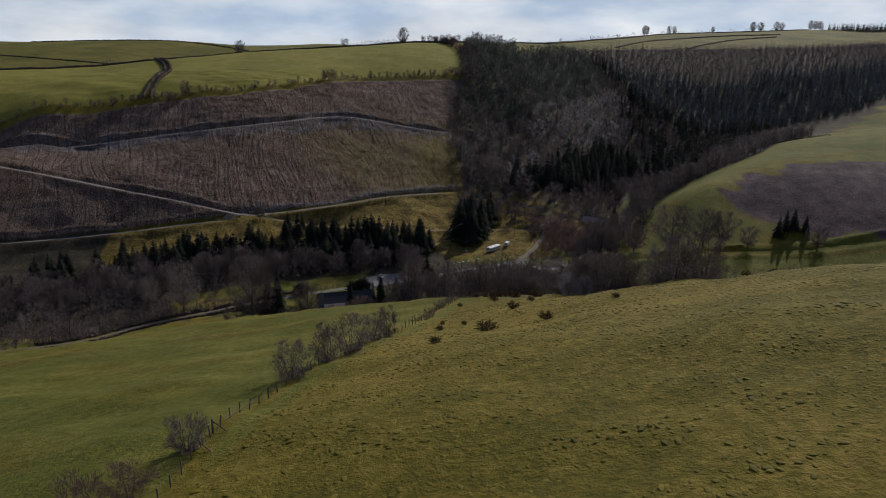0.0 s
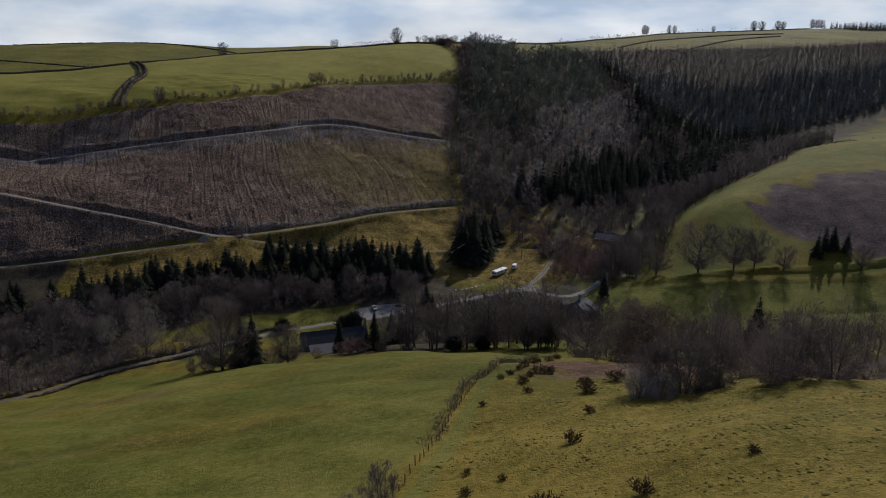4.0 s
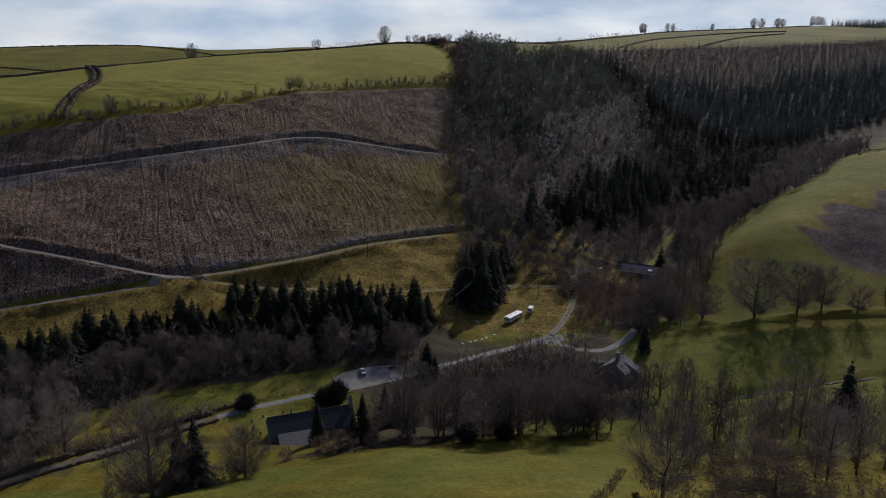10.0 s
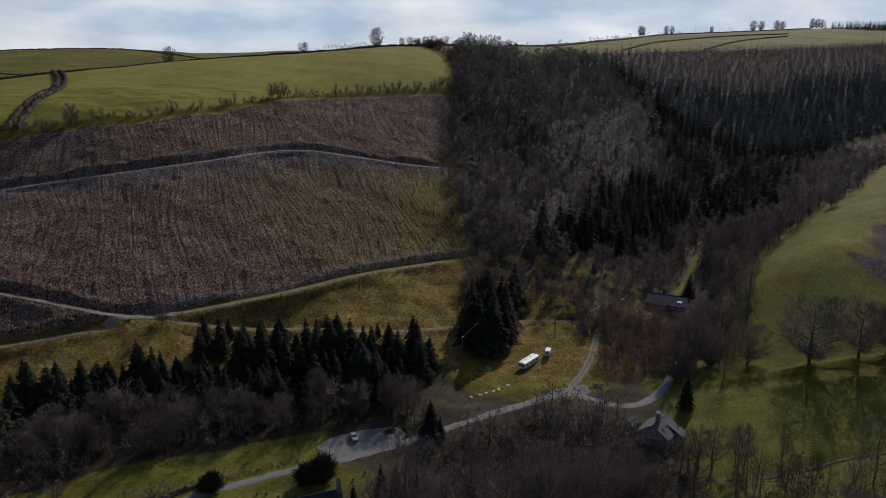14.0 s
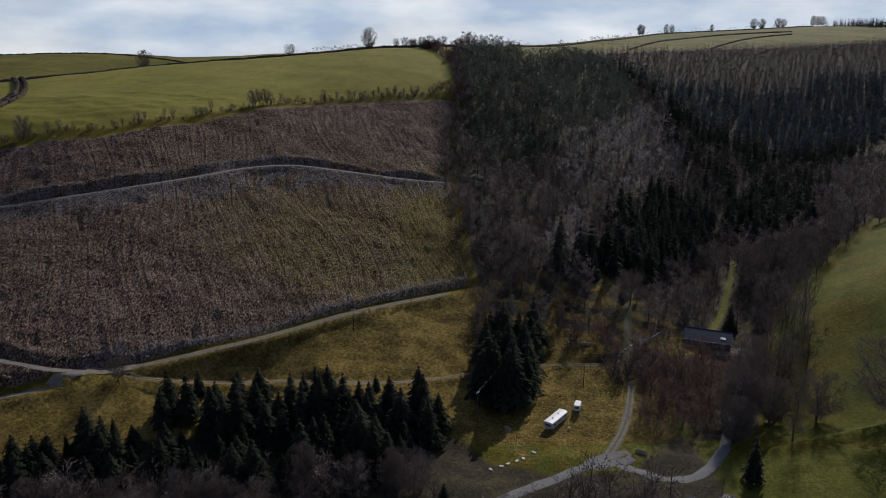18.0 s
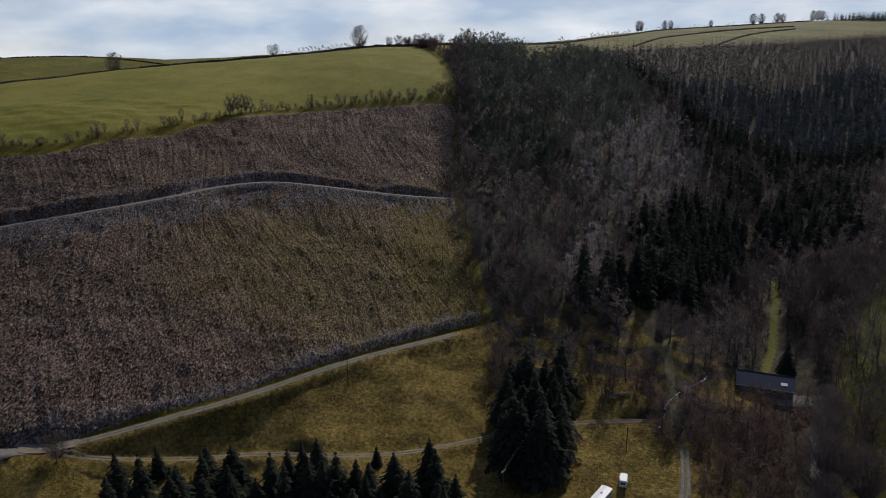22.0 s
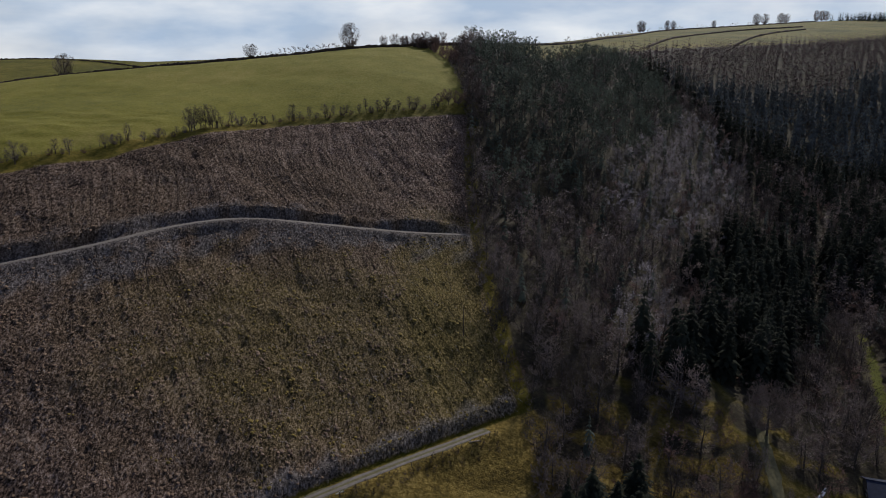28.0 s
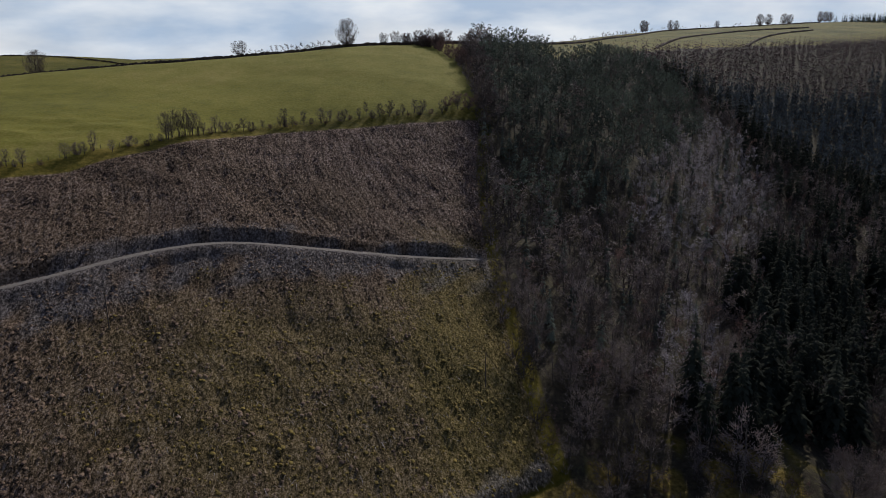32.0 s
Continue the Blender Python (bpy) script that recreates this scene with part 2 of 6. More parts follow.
# Height of the land: a smooth sheet laid over the lines of the plan.
KNOTS = np.array(sum([ROAD_BED[::2], FARM_TRACK[3:], STREAM, BROOK[2:], PATH_LOW[2::2], TRACK_RIGHT[2::2], TRACK_LEFT[2:], TRACK_DIAG[2:], TRACK_UP, HEDGE, CREST, FAR_CREST, FOREST_MID, SPUR, BANK, NEAR_HILL, NEAR_FOOT, FELLED_MID, TOP_FIELD, FAR_LAND, HILL_LINE], []), float)


def tps(r2):
    return 0.5 * r2 * np.log(np.maximum(r2, 1e-9))


def fit_land():
    xy = KNOTS[:, :2] / 100
    n = len(xy)
    r2 = ((xy[:, None] - xy[None]) ** 2).sum(-1)
    A = np.zeros((n + 3, n + 3))
    A[:n, :n] = tps(r2) + np.eye(n) * 0.004
    A[:n, n], A[:n, n + 1:] = 1, xy
    A[n, :n], A[n + 1:, :n] = 1, xy.T
    return np.linalg.solve(A, np.r_[KNOTS[:, 2], 0, 0, 0])


LAND = fit_land()


def smooth_land(x, y):
    x, y = np.ravel(x) / 100.0, np.ravel(y) / 100.0
    n = len(KNOTS)
    z = LAND[n] + LAND[n + 1] * x + LAND[n + 2] * y
    for i in range(n):
        z += LAND[i] * tps((x - KNOTS[i, 0] / 100) ** 2 + (y - KNOTS[i, 1] / 100) ** 2)
    return z


def near_line(x, y, line):
    """Distance to a line of the plan, its height at the nearest point, and the side (positive to its left)."""
    p = np.asarray(line, float)
    best, bz, side = np.full(x.shape, 1e9), np.zeros(x.shape), np.zeros(x.shape)
    for a, b in zip(p[:-1], p[1:]):
        d = b - a
        L = d[0] ** 2 + d[1] ** 2
        k = np.clip(((x - a[0]) * d[0] + (y - a[1]) * d[1]) / L, 0, 1)
        dx, dy = x - a[0] - k * d[0], y - a[1] - k * d[1]
        r = np.hypot(dx, dy)
        m = r < best
        best[m], bz[m], side[m] = r[m], (a[2] + k * d[2])[m], np.sign(d[0] * dy - d[1] * dx)[m]
    return best, bz, side


def step(a, b, v):
    v = np.clip((v - a) / (b - a), 0, 1)
    return v * v * (3 - 2 * v)


def wave(x, y, scale, seed):
    """Smooth noise from a few sines, about -1 to 1."""
    r = np.random.RandomState(seed)
    out = 0
    for k in range(7):
        a, f, ph = r.uniform(0, 6.283), r.uniform(0.6, 1.9) / scale, r.uniform(0, 6.283)
        out = out + np.sin((x * math.cos(a) + y * math.sin(a)) * f * 6.283 + ph)
    return out / 3.2


def line_y(line, x):
    p = np.array(sorted((a, b) for a, b, _ in line))
    return np.interp(x, p[:, 0], p[:, 1])


def forest_edge(y):
    """x of the straight edge between the felled slope and the wood."""
    return np.interp(y, [380, 430, 472, 500, 557, 610, 650, 700, 775, 900], [-4, -2, 3, -2, -4, -2, 4, 2, 10, 30])


def spur_edge(y):
    """x of the edge between the side valley's trees and the green spur."""
    return np.interp(y, [385, 416, 462, 486, 514, 534, 560, 657, 764, 811, 1200], [80, 100, 122, 142, 174, 200, 238, 322, 412, 468, 900])


def far_edge(x):
    """y of the top edge of the woods."""
    return np.interp(x, [-20, 10, 40, 64, 78, 124, 184, 240, 321, 415, 504, 572, 760, 870, 1500], [740, 780, 775, 765, 785, 871, 955, 1009, 1062, 1121, 1180, 1218, 1335, 1400, 1800])


TRACKS = [(ROAD, 2.4), (FARM_TRACK, 1.7), (PATH_LOW, 1.5), (TRACK_RIGHT, 2.3), (TRACK_LEFT, 2.2), (TRACK_DIAG, 2.0), (TRACK_UP, 2.2)]
FINE = [(resample(l, 4.0), w) for l, w in TRACKS]


def in_felled(x, y):
    low = np.where(x > -123, line_y(TRACK_RIGHT, x), line_y(TRACK_LEFT, x))
    return step(0, 3, y - low - 2) * step(0, 4, line_y(HEDGE, x) - 3 - y) * step(0, 4, forest_edge(y) - x)


def furrow(x, y):
    """Phase of the plough furrows and brash rows that run down the felled slope."""
    return (x * 0.90 + y * 0.40 + wave(x, y, 95, 5) * 4.0) * 6.283 / 6.3


def land(x, y):
    """Height of the finished ground, with tracks cut in, furrows, banks and the stream's bed."""
    shape = np.shape(x)
    x, y = np.ravel(np.asarray(x, float)), np.ravel(np.asarray(y, float))
    z = smooth_land(x, y)
    near = (np.abs(x) < 420) & (y > -50) & (y < 800)
    xs, ys, zs = x[near], y[near], z[near]
    calm = np.where((xs > 75) | (ys > 600), 0.3, 1.0)
    zs += (wave(xs, ys, 38, 1) * 0.7 + wave(xs, ys, 13, 2) * 0.25) * calm
    fel = in_felled(xs, ys)
    zs += fel * ((0.18 * np.sin(furrow(xs, ys)) - 0.45 * np.exp(-(np.sin(furrow(xs, ys) / 2) / 0.26) ** 2)) * np.clip(0.55 + 0.75 * wave(xs, ys, 19, 6), 0, 1.3) + 0.20 * wave(xs, ys, 7.5, 7) + 0.12 * wave(xs, ys, 4.2, 8))
    open_fork = step(9, 18, np.hypot(xs + 123, ys - 410.5))
    for line, w in FINE:
        d, tz, side = near_line(xs, ys, line)
        k = 1 - step(w + 0.3, w + 2.3, d)
        zs = zs * (1 - k) + tz * k
        if line is FINE[3][0] or line is FINE[6][0]:
            zs += np.where(side > 0, 1, 0) * open_fork * 1.0 * step(w + 0.2, w + 1.4, d) * (1 - step(w + 1.8, w + 6, d))
        elif line is FINE[4][0] or line is FINE[5][0]:
            zs += np.where(side < 0, 1, 0) * open_fork * 1.0 * step(w + 0.2, w + 1.4, d) * (1 - step(w + 1.8, w + 6, d))
    d, tz, _ = near_line(xs, ys, resample(STREAM, 5))
    zs -= (1 - step(0.8, 2.6, d)) * 1.0
    d, tz, _ = near_line(xs, ys, resample(BROOK, 5))
    zs -= (1 - step(0.6, 2.4, d)) * 0.8
    for k, (off, h) in enumerate(((0, 0.7), (9, 1.7))):
        d, _, side = near_line(xs, ys - off, BANK)
        zs += (1 - step(0.4, 2.2, d)) * h
    z[near] = zs
    return z.reshape(shape)


def axis(lo, hi, dense, outer_lo, outer_hi):
    """Grid lines: fine in given stretches, growing outwards."""
    out = [lo]
    while out[-1] < hi:
        s = next((st for a, b, st in dense if a <= out[-1] < b), 4.0)
        out.append(out[-1] + s)
    s = 4.0
    while out[-1] < outer_hi:
        s *= 1.13
        out.append(out[-1] + s)
    s = 4.0
    while out[0] > outer_lo:
        s *= 1.13
        out.insert(0, out[0] - s)
    return np.array(out)


def mesh_of(name, verts, faces, mats=(), slots=None, smooth=True):
    """A mesh from arrays of corners and of triangles or quads."""
    me = bpy.data.meshes.new(name)
    verts, faces = np.asarray(verts, np.float32), np.asarray(faces, np.int32)
    k = faces.shape[1]
    me.vertices.add(len(verts))
    me.vertices.foreach_set("co", verts.ravel())
    me.loops.add(faces.size)
    me.loops.foreach_set("vertex_index", faces.ravel())
    me.polygons.add(len(faces))
    me.polygons.foreach_set("loop_start", np.arange(0, faces.size, k, dtype=np.int32))
    me.polygons.foreach_set("loop_total", np.full(len(faces), k, np.int32))
    for m in mats:
        me.materials.append(m)
    if slots is not None:
        me.polygons.foreach_set("material_index", np.asarray(slots, np.int32))
    me.polygons.foreach_set("use_smooth", np.full(len(faces), smooth))
    me.update(calc_edges=True)
    return me


GX = axis(-260, 210, [(-215, 10, 1.15), (10, 140, 2.2), (-260, 210, 3.0)], -4700, 4700)
GY = axis(0, 800, [(0, 300, 2.4), (300, 405, 1.8), (405, 600, 1.2), (600, 690, 2.5)], -2500, 4700)


# ---- the ground: one sheet to the horizon ----
RIDE = [(98, 466, 0), (112, 488, 0), (124, 512, 0), (137, 536, 0), (146, 556, 0)]
FENCE = [(-21, 30, 0), (-21, 45, 0), (-21.5, 56, 0), (-20, 70, 0), (-15.6, 89, 0), (-10.7, 105, 0), (-6, 128, 0), (-2, 150, 0), (4, 176, 0), (14, 212, 0), (26, 240, 0), (36, 264, 0)]


def blob(x, y, cx, cy, rx, ry, soft=0.35):
    """1 inside a ragged ellipse, 0 outside."""
    d = np.hypot((x - cx) / rx, (y - cy) / ry) + wave(x, y, 30, int(cx) % 97) * 0.12
    return 1 - step(1 - soft, 1 + soft, d)


def wood_foot(x):
    """y of the lower edge of the valley wood."""
    return np.interp(x, [-200, -160, -131, -110, -83, -52, -23, 0], [296, 304, 324, 335, 344, 355, 359, 366])


def spruce_foot(x):
    """y where the bare trees of the valley wood give way to spruces."""
    return np.interp(x, [-240, -200, -144, -127, -90, -52, -32, -10], [322, 330, 346, 357, 364, 368, 372, 380])


def spruce_top(x):
    """y of the upper edge of the spruces."""
    return np.interp(x, [-240, -200, -144, -110, -90, -54, -25, 0], [344, 352, 371, 384, 389, 401, 401, 396])


def bracken_top(x):
    """y of the upper edge of the bracken."""
    return np.interp(x, [17.8, 27.9, 39.2, 56.7, 79.8], [204.6, 208.8, 211.7, 215.3, 227.1])


def covers(x, y, z):
    """What grows or lies where: shares between 0 and 1."""
    fel = in_felled(x, y)
    edge = forest_edge(y)
    low = np.where(x > -123, line_y(TRACK_RIGHT, x), line_y(TRACK_LEFT, x))
    rough = step(0, 4, low + 4 - y) * step(366, 372, y + wave(x, y, 25, 31) * 4) * step(-300, -260, x) * step(0, 8, 62 - x)
    rough *= step(-8, 0, y - spruce_top(x) + 4)
    rough = np.maximum(rough, (0.22 + 0.3 * wave(x, y, 14, 36)) * blob(x, y, 22, 396, 34, 24))
    brook_x = np.interp(y, [p[1] for p in BROOK], [p[0] for p in BROOK])
    sx = spur_edge(y)
    wood = step(0, 6, x - edge) * step(428, 440, y) * step(0, 8, sx - x) * (1 - step(0, 30, y - far_edge(x)))
    foot = np.interp(x, [-330, -150, -120, -86, -33, 0, 20, 36], [262, 268, 282, 272, 285, 298, 300, 300])
    valley = step(0, 5, y - foot) * (1 - step(388, 396, y)) * step(0, 10, 66 - x)
    valley = np.maximum(valley, 0.45 * step(36, 50, x) * (1 - step(60, 74, x)) * step(340, 348, y) * (1 - step(430, 445, y)))
    valley = np.maximum(valley, step(0, 5, sx - x) * step(60, 66, x) * step(384, 390, y) * (1 - step(640, 700, y)))
    valley *= 1 - 0.75 * blob(x, y, -55, 326, 34, 14)
    valley *= 1 - 0.8 * blob(x, y, 30, 312, 30, 10)
    valley *= 1 - step(-118, -108, x) * (1 - step(-60, -40, x)) * (1 - step(-3, 1, y - wood_foot(x))) * step(318, 324, y)
    valley *= 1 - step(-200, -190, x) * step(-4, 4, y - spruce_top(x)) * (1 - step(40, 60, x))
    valley *= 1 - blob(x, y, 22, 394, 32, 20)
    floor = step(-3, 2, wood_foot(x) - y) * (1 - step(-50, -36, x)) * step(-140, -128, x)
    valley *= 1 - floor * (0.45 + 0.5 * step(-0.3, 0.3, wave(x, y, 22, 33)))
    wood = np.maximum(wood, np.clip(valley, 0, 1))
    # sunny glades of rough grass at the foot of the wood
    glade = np.clip(blob(x, y, 40, 466, 42, 32, 0.4) * (0.55 + 0.7 * wave(x, y, 17, 37)) + blob(x, y, 20, 442, 26, 12), 0, 1)
    glade = np.maximum(glade, 0.9 * blob(x, y, 78, 449, 14, 9))
    wood *= 1 - 0.85 * glade
    rough = np.maximum(rough, 0.75 * glade)
    bracken = np.clip(blob(x, y, 50, 206, 54, 48, 0.35) * (0.85 + 0.3 * wave(x, y, 11, 39)), 0, 1) * step(-3, 3, bracken_top(x) - y) * step(-2, 4, x - np.interp(y, [150, 176, 212, 240, 264], [2, 8, 18, 30, 40]))
    bracken = np.maximum(bracken, 0.40 * blob(x, y, -110, 205, 80, 7) + 0.36 * blob(x, y, -90, 150, 70, 6))
    heather = blob(x, y, 278, 434, 108, 48, 0.2) * step(382, 390, y)
    lush = 0.72 * step(0, 6, y - 282) * step(46, 60, x) * (1 - step(372, 384, y))
    lush = np.maximum(lush, (0.66 + 0.3 * wave(x, y, 48, 40)) * step(-4, 4, x - sx) * step(372, 386, y) * (1 - step(0, 60, y - 900)) * (1 - heather) * (1 - wood))
    lush = np.maximum(lush, step(0, 3, y - line_y(HEDGE, x) - 2) * step(0, 5, forest_edge(y) - x) * (1 - step(-5, 5, y - line_y(CREST, x))))
    lush = np.maximum(lush, 0.7 * blob(x, y, 52, 388, 20, 14))
    lush = np.maximum(lush, (0.5 + 0.4 * wave(x, y, 15, 38)) * blob(x, y, 22, 394, 32, 22))
    lush = np.maximum(lush, 0.6 * glade)
    ride = 1 - step(0.9, 2.2, near_line(x, y, RIDE)[0])
    lush, wood = np.maximum(lush, ride), wood * (1 - ride)
    lush = np.maximum(lush, 0.62 * step(-122, -112, x) * (1 - step(-50, -40, x)) * (1 - step(-2, 2, y - wood_foot(x))) * step(316, 322, y))
    lush = np.maximum(lush, floor * step(0, 5, y - foot) * np.clip(0.35 + 0.35 * wave(x, y, 26, 34), 0, 0.75))
    lush = np.maximum(lush, 0.9 * blob(x, y, -55, 326, 34, 14) + 0.9 * blob(x, y, 30, 312, 30, 10))
    d, _, side = near_line(x, y, FENCE)
    lush = np.maximum(lush, (0.60 + 0.08 * (1 - step(110, 150, y)) + 0.22 * wave(x, y, 40, 35)) * step(-1, 2, d * side) * step(0, 6, foot - y))
    lush = np.maximum(lush, step(0.6, 1.4, d) * (1 - step(3.0, 4.2, d)) * (side < 0) * step(40, 60, y) * step(0, 8, 262 - y))
    d_up, _, s_up = near_line(x, y, TRACK_UP)
    d_low, _, s_low = near_line(x, y, TRACK_RIGHT)
    slash = fel * np.maximum(1 - step(7, 15, d_up + 7 * (s_up > 0) + 5 * wave(x, y, 15, 61)), (1 - step(5, 9, d_low + 2 * wave(x, y, 12, 62))))
    moss = fel * np.maximum(blob(x, y, -14, 505, 22, 58, 0.5), 0.65 * blob(x, y, -48, 490, 55, 36, 0.5))
    pasture = step(0, 3, y - line_y(HEDGE, x) - 2) * step(0, 5, forest_edge(y) - x) * (1 - step(-5, 5, y - line_y(CREST, x)))
    lush = np.maximum(lush, 0.5 * step(780, 860, y) * (1 - wood))
    return fel, rough, wood, bracken, heather, lush, slash, moss, pasture


def build_ground():
    X, Y = np.meshgrid(GX, GY)
    Z = land(X, Y)
    x, y = X.ravel(), Y.ravel()
    verts = np.stack([x, y, Z.ravel()], 1)
    w, h = len(GX), len(GY)
    i = (np.arange(h - 1)[:, None] * w + np.arange(w - 1)[None]).ravel()
    faces = np.stack([i, i + 1, i + 1 + w, i + w], 1)
    me = mesh_of("ground", verts, faces, [M_GROUND])
    c = covers(x, y, Z.ravel())
    for name, trio in (("cover_a", c[:3]), ("cover_b", c[3:6]), ("cover_c", c[6:])):
        at = me.attributes.new(name, "FLOAT_COLOR", "POINT")
        at.data.foreach_set("color", np.stack([*trio, np.ones_like(x)], 1).astype(np.float32).ravel())
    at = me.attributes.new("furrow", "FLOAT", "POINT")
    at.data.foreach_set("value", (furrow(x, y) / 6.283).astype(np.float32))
    return tagged(new("ground", me), "rolling pasture, felled slope and woodland ground of a valley", "ground", kind="structure")


def ground_material():
    m, nt, b = material("land")
    g = nt.nodes.new("ShaderNodeNewGeometry")
    p = g.outputs["Position"]

    def attr(name):
        a = nt.nodes.new("ShaderNodeAttribute")
        a.attribute_name = name
        s = nt.nodes.new("ShaderNodeSeparateColor")
        nt.links.new(a.outputs["Color"], s.inputs[0])
        return s.outputs

    ca, cb, cc = attr("cover_a"), attr("cover_b"), attr("cover_c")
    fa = nt.nodes.new("ShaderNodeAttribute")
    fa.attribute_name = "furrow"
    n_big = noise_node(nt, 0.012, 4, 0.55, p)
    n_mid = noise_node(nt, 0.11, 5, 0.6, p)
    n_fine = noise_node(nt, 0.9, 5, 0.65, p)
    n_tuft = noise_node(nt, 3.2, 3, 0.6, p)

    def share(s, soft=0.5):
        """A cover's share, with a ragged border."""
        k = math_node(nt, "ADD", s, math_node(nt, "MULTIPLY", math_node(nt, "SUBTRACT", n_fine, 0.5), soft))
        return math_node(nt, "MULTIPLY", math_node(nt, "SUBTRACT", k, 0.35), 3.3, clamp=True)

    mixf = math_node(nt, "ADD", math_node(nt, "MULTIPLY", n_big, 0.35), math_node(nt, "ADD", math_node(nt, "MULTIPLY", n_mid, 0.25), math_node(nt, "MULTIPLY", n_fine, 0.40)))
    grass = ramp_node(nt, mixf, [(0.38, (0.046, 0.046, 0.005)), (0.50, (0.112, 0.090, 0.010)), (0.61, (0.204, 0.148, 0.028))])
    lush = ramp_node(nt, mixf, [(0.38, (0.048, 0.058, 0.006)), (0.51, (0.103, 0.103, 0.015)), (0.62, (0.172, 0.148, 0.034))])
    n_grain = noise_node(nt, 2.3, 4, 0.7, p)
    f2 = math_node(nt, "ADD", math_node(nt, "MULTIPLY", n_fine, 0.55), math_node(nt, "MULTIPLY", n_mid, 0.45))
    rough = ramp_node(nt, f2, [(0.38, (0.066, 0.047, 0.010)), (0.50, (0.175, 0.122, 0.028)), (0.62, (0.330, 0.230, 0.066))])
    # fibres of brash that lie down the slope, and furrow shade painted dark
    turn = nt.nodes.new("ShaderNodeMapping")
    turn.inputs["Rotation"].default_value = (0, 0, -0.42)
    turn.inputs["Scale"].default_value = (1.0, 0.45, 0.7)
    nt.links.new(p, turn.inputs["Vector"])
    n_fibre = noise_node(nt, 1.7, 4, 0.75, turn.outputs["Vector"])
    f3 = math_node(nt, "ADD", math_node(nt, "MULTIPLY", n_fibre, 0.62), math_node(nt, "ADD", math_node(nt, "MULTIPLY", n_grain, 0.23), math_node(nt, "MULTIPLY", n_mid, 0.15)))
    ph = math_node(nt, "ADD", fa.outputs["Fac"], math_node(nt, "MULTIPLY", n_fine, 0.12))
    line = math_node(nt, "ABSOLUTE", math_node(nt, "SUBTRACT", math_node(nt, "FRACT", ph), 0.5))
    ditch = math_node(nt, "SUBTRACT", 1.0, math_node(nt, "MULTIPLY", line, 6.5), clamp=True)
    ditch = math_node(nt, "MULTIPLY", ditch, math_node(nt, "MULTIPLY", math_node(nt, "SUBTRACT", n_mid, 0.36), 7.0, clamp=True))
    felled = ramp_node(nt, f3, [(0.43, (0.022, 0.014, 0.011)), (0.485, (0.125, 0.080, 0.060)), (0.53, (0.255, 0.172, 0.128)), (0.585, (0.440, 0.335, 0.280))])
    patch = ramp_node(nt, n_big, [(0.42, (0, 0, 0)), (0.62, (1, 1, 1))])
    felled = mix_node(nt, math_node(nt, "MULTIPLY", patch, 0.35), felled, ramp_node(nt, f3, [(0.41, (0.032, 0.022, 0.010)), (0.60, (0.230, 0.155, 0.062))]))
    felled = mix_node(nt, math_node(nt, "MULTIPLY", cc[1], 0.75), felled, ramp_node(nt, f3, [(0.40, (0.055, 0.043, 0.010)), (0.51, (0.200, 0.155, 0.034)), (0.61, (0.370, 0.265, 0.080))]))
    felled = mix_node(nt, math_node(nt, "MULTIPLY", cc[0], 0.6), felled, ramp_node(nt, f3, [(0.40, (0.030, 0.027, 0.028)), (0.50, (0.150, 0.140, 0.145)), (0.60, (0.380, 0.360, 0.365))]))
    # shade of the furrows, put into the ground colour as dark lines
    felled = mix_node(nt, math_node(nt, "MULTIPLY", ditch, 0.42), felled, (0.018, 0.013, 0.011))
    wood = ramp_node(nt, f2, [(0.36, (0.022, 0.018, 0.012)), (0.52, (0.052, 0.042, 0.026)), (0.66, (0.095, 0.082, 0.036))])
    bracken = ramp_node(nt, f2, [(0.36, (0.060, 0.034, 0.021)), (0.52, (0.150, 0.085, 0.055)), (0.68, (0.220, 0.140, 0.080))])
    heather = ramp_node(nt, f2, [(0.38, (0.022, 0.015, 0.015)), (0.52, (0.075, 0.052, 0.051)), (0.66, (0.150, 0.102, 0.096))])
    col = mix_node(nt, share(cb[2]), grass, lush)
    col = mix_node(nt, cc[2], col, ramp_node(nt, mixf, [(0.38, (0.120, 0.114, 0.018)), (0.51, (0.195, 0.176, 0.029)), (0.62, (0.260, 0.215, 0.055))]))
    col = mix_node(nt, share(ca[1]), col, rough)
    col = mix_node(nt, share(cb[0], 0.9), col, bracken)
    col = mix_node(nt, share(cb[1]), col, heather)
    col = mix_node(nt, share(ca[2]), col, wood)
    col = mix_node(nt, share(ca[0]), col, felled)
    nt.links.new(col, b.inputs["Base Color"])
    b.inputs["Roughness"].default_value, b.inputs["Specular IOR Level"].default_value = 0.9, 0.1
    rugged = math_node(nt, "ADD", 0.35, math_node(nt, "ADD", math_node(nt, "MULTIPLY", ca[0], 1.1), math_node(nt, "ADD", math_node(nt, "MULTIPLY", ca[1], 0.6), math_node(nt, "MULTIPLY", cb[0], 0.6))))
    hgt = math_node(nt, "MULTIPLY", math_node(nt, "ADD", math_node(nt, "ADD", math_node(nt, "MULTIPLY", n_fine, 0.6), math_node(nt, "MULTIPLY", math_node(nt, "SUBTRACT", math_node(nt, "MULTIPLY", n_fibre, 1.2), math_node(nt, "MULTIPLY", ditch, 0.5)), ca[0])), math_node(nt, "ADD", math_node(nt, "MULTIPLY", n_grain, 0.6), math_node(nt, "MULTIPLY", n_tuft, 0.25))), rugged)
    bump_node(nt, b, hgt, 1.0, 1.1)
    return m


M_GROUND = ground_material()
ground = build_ground()

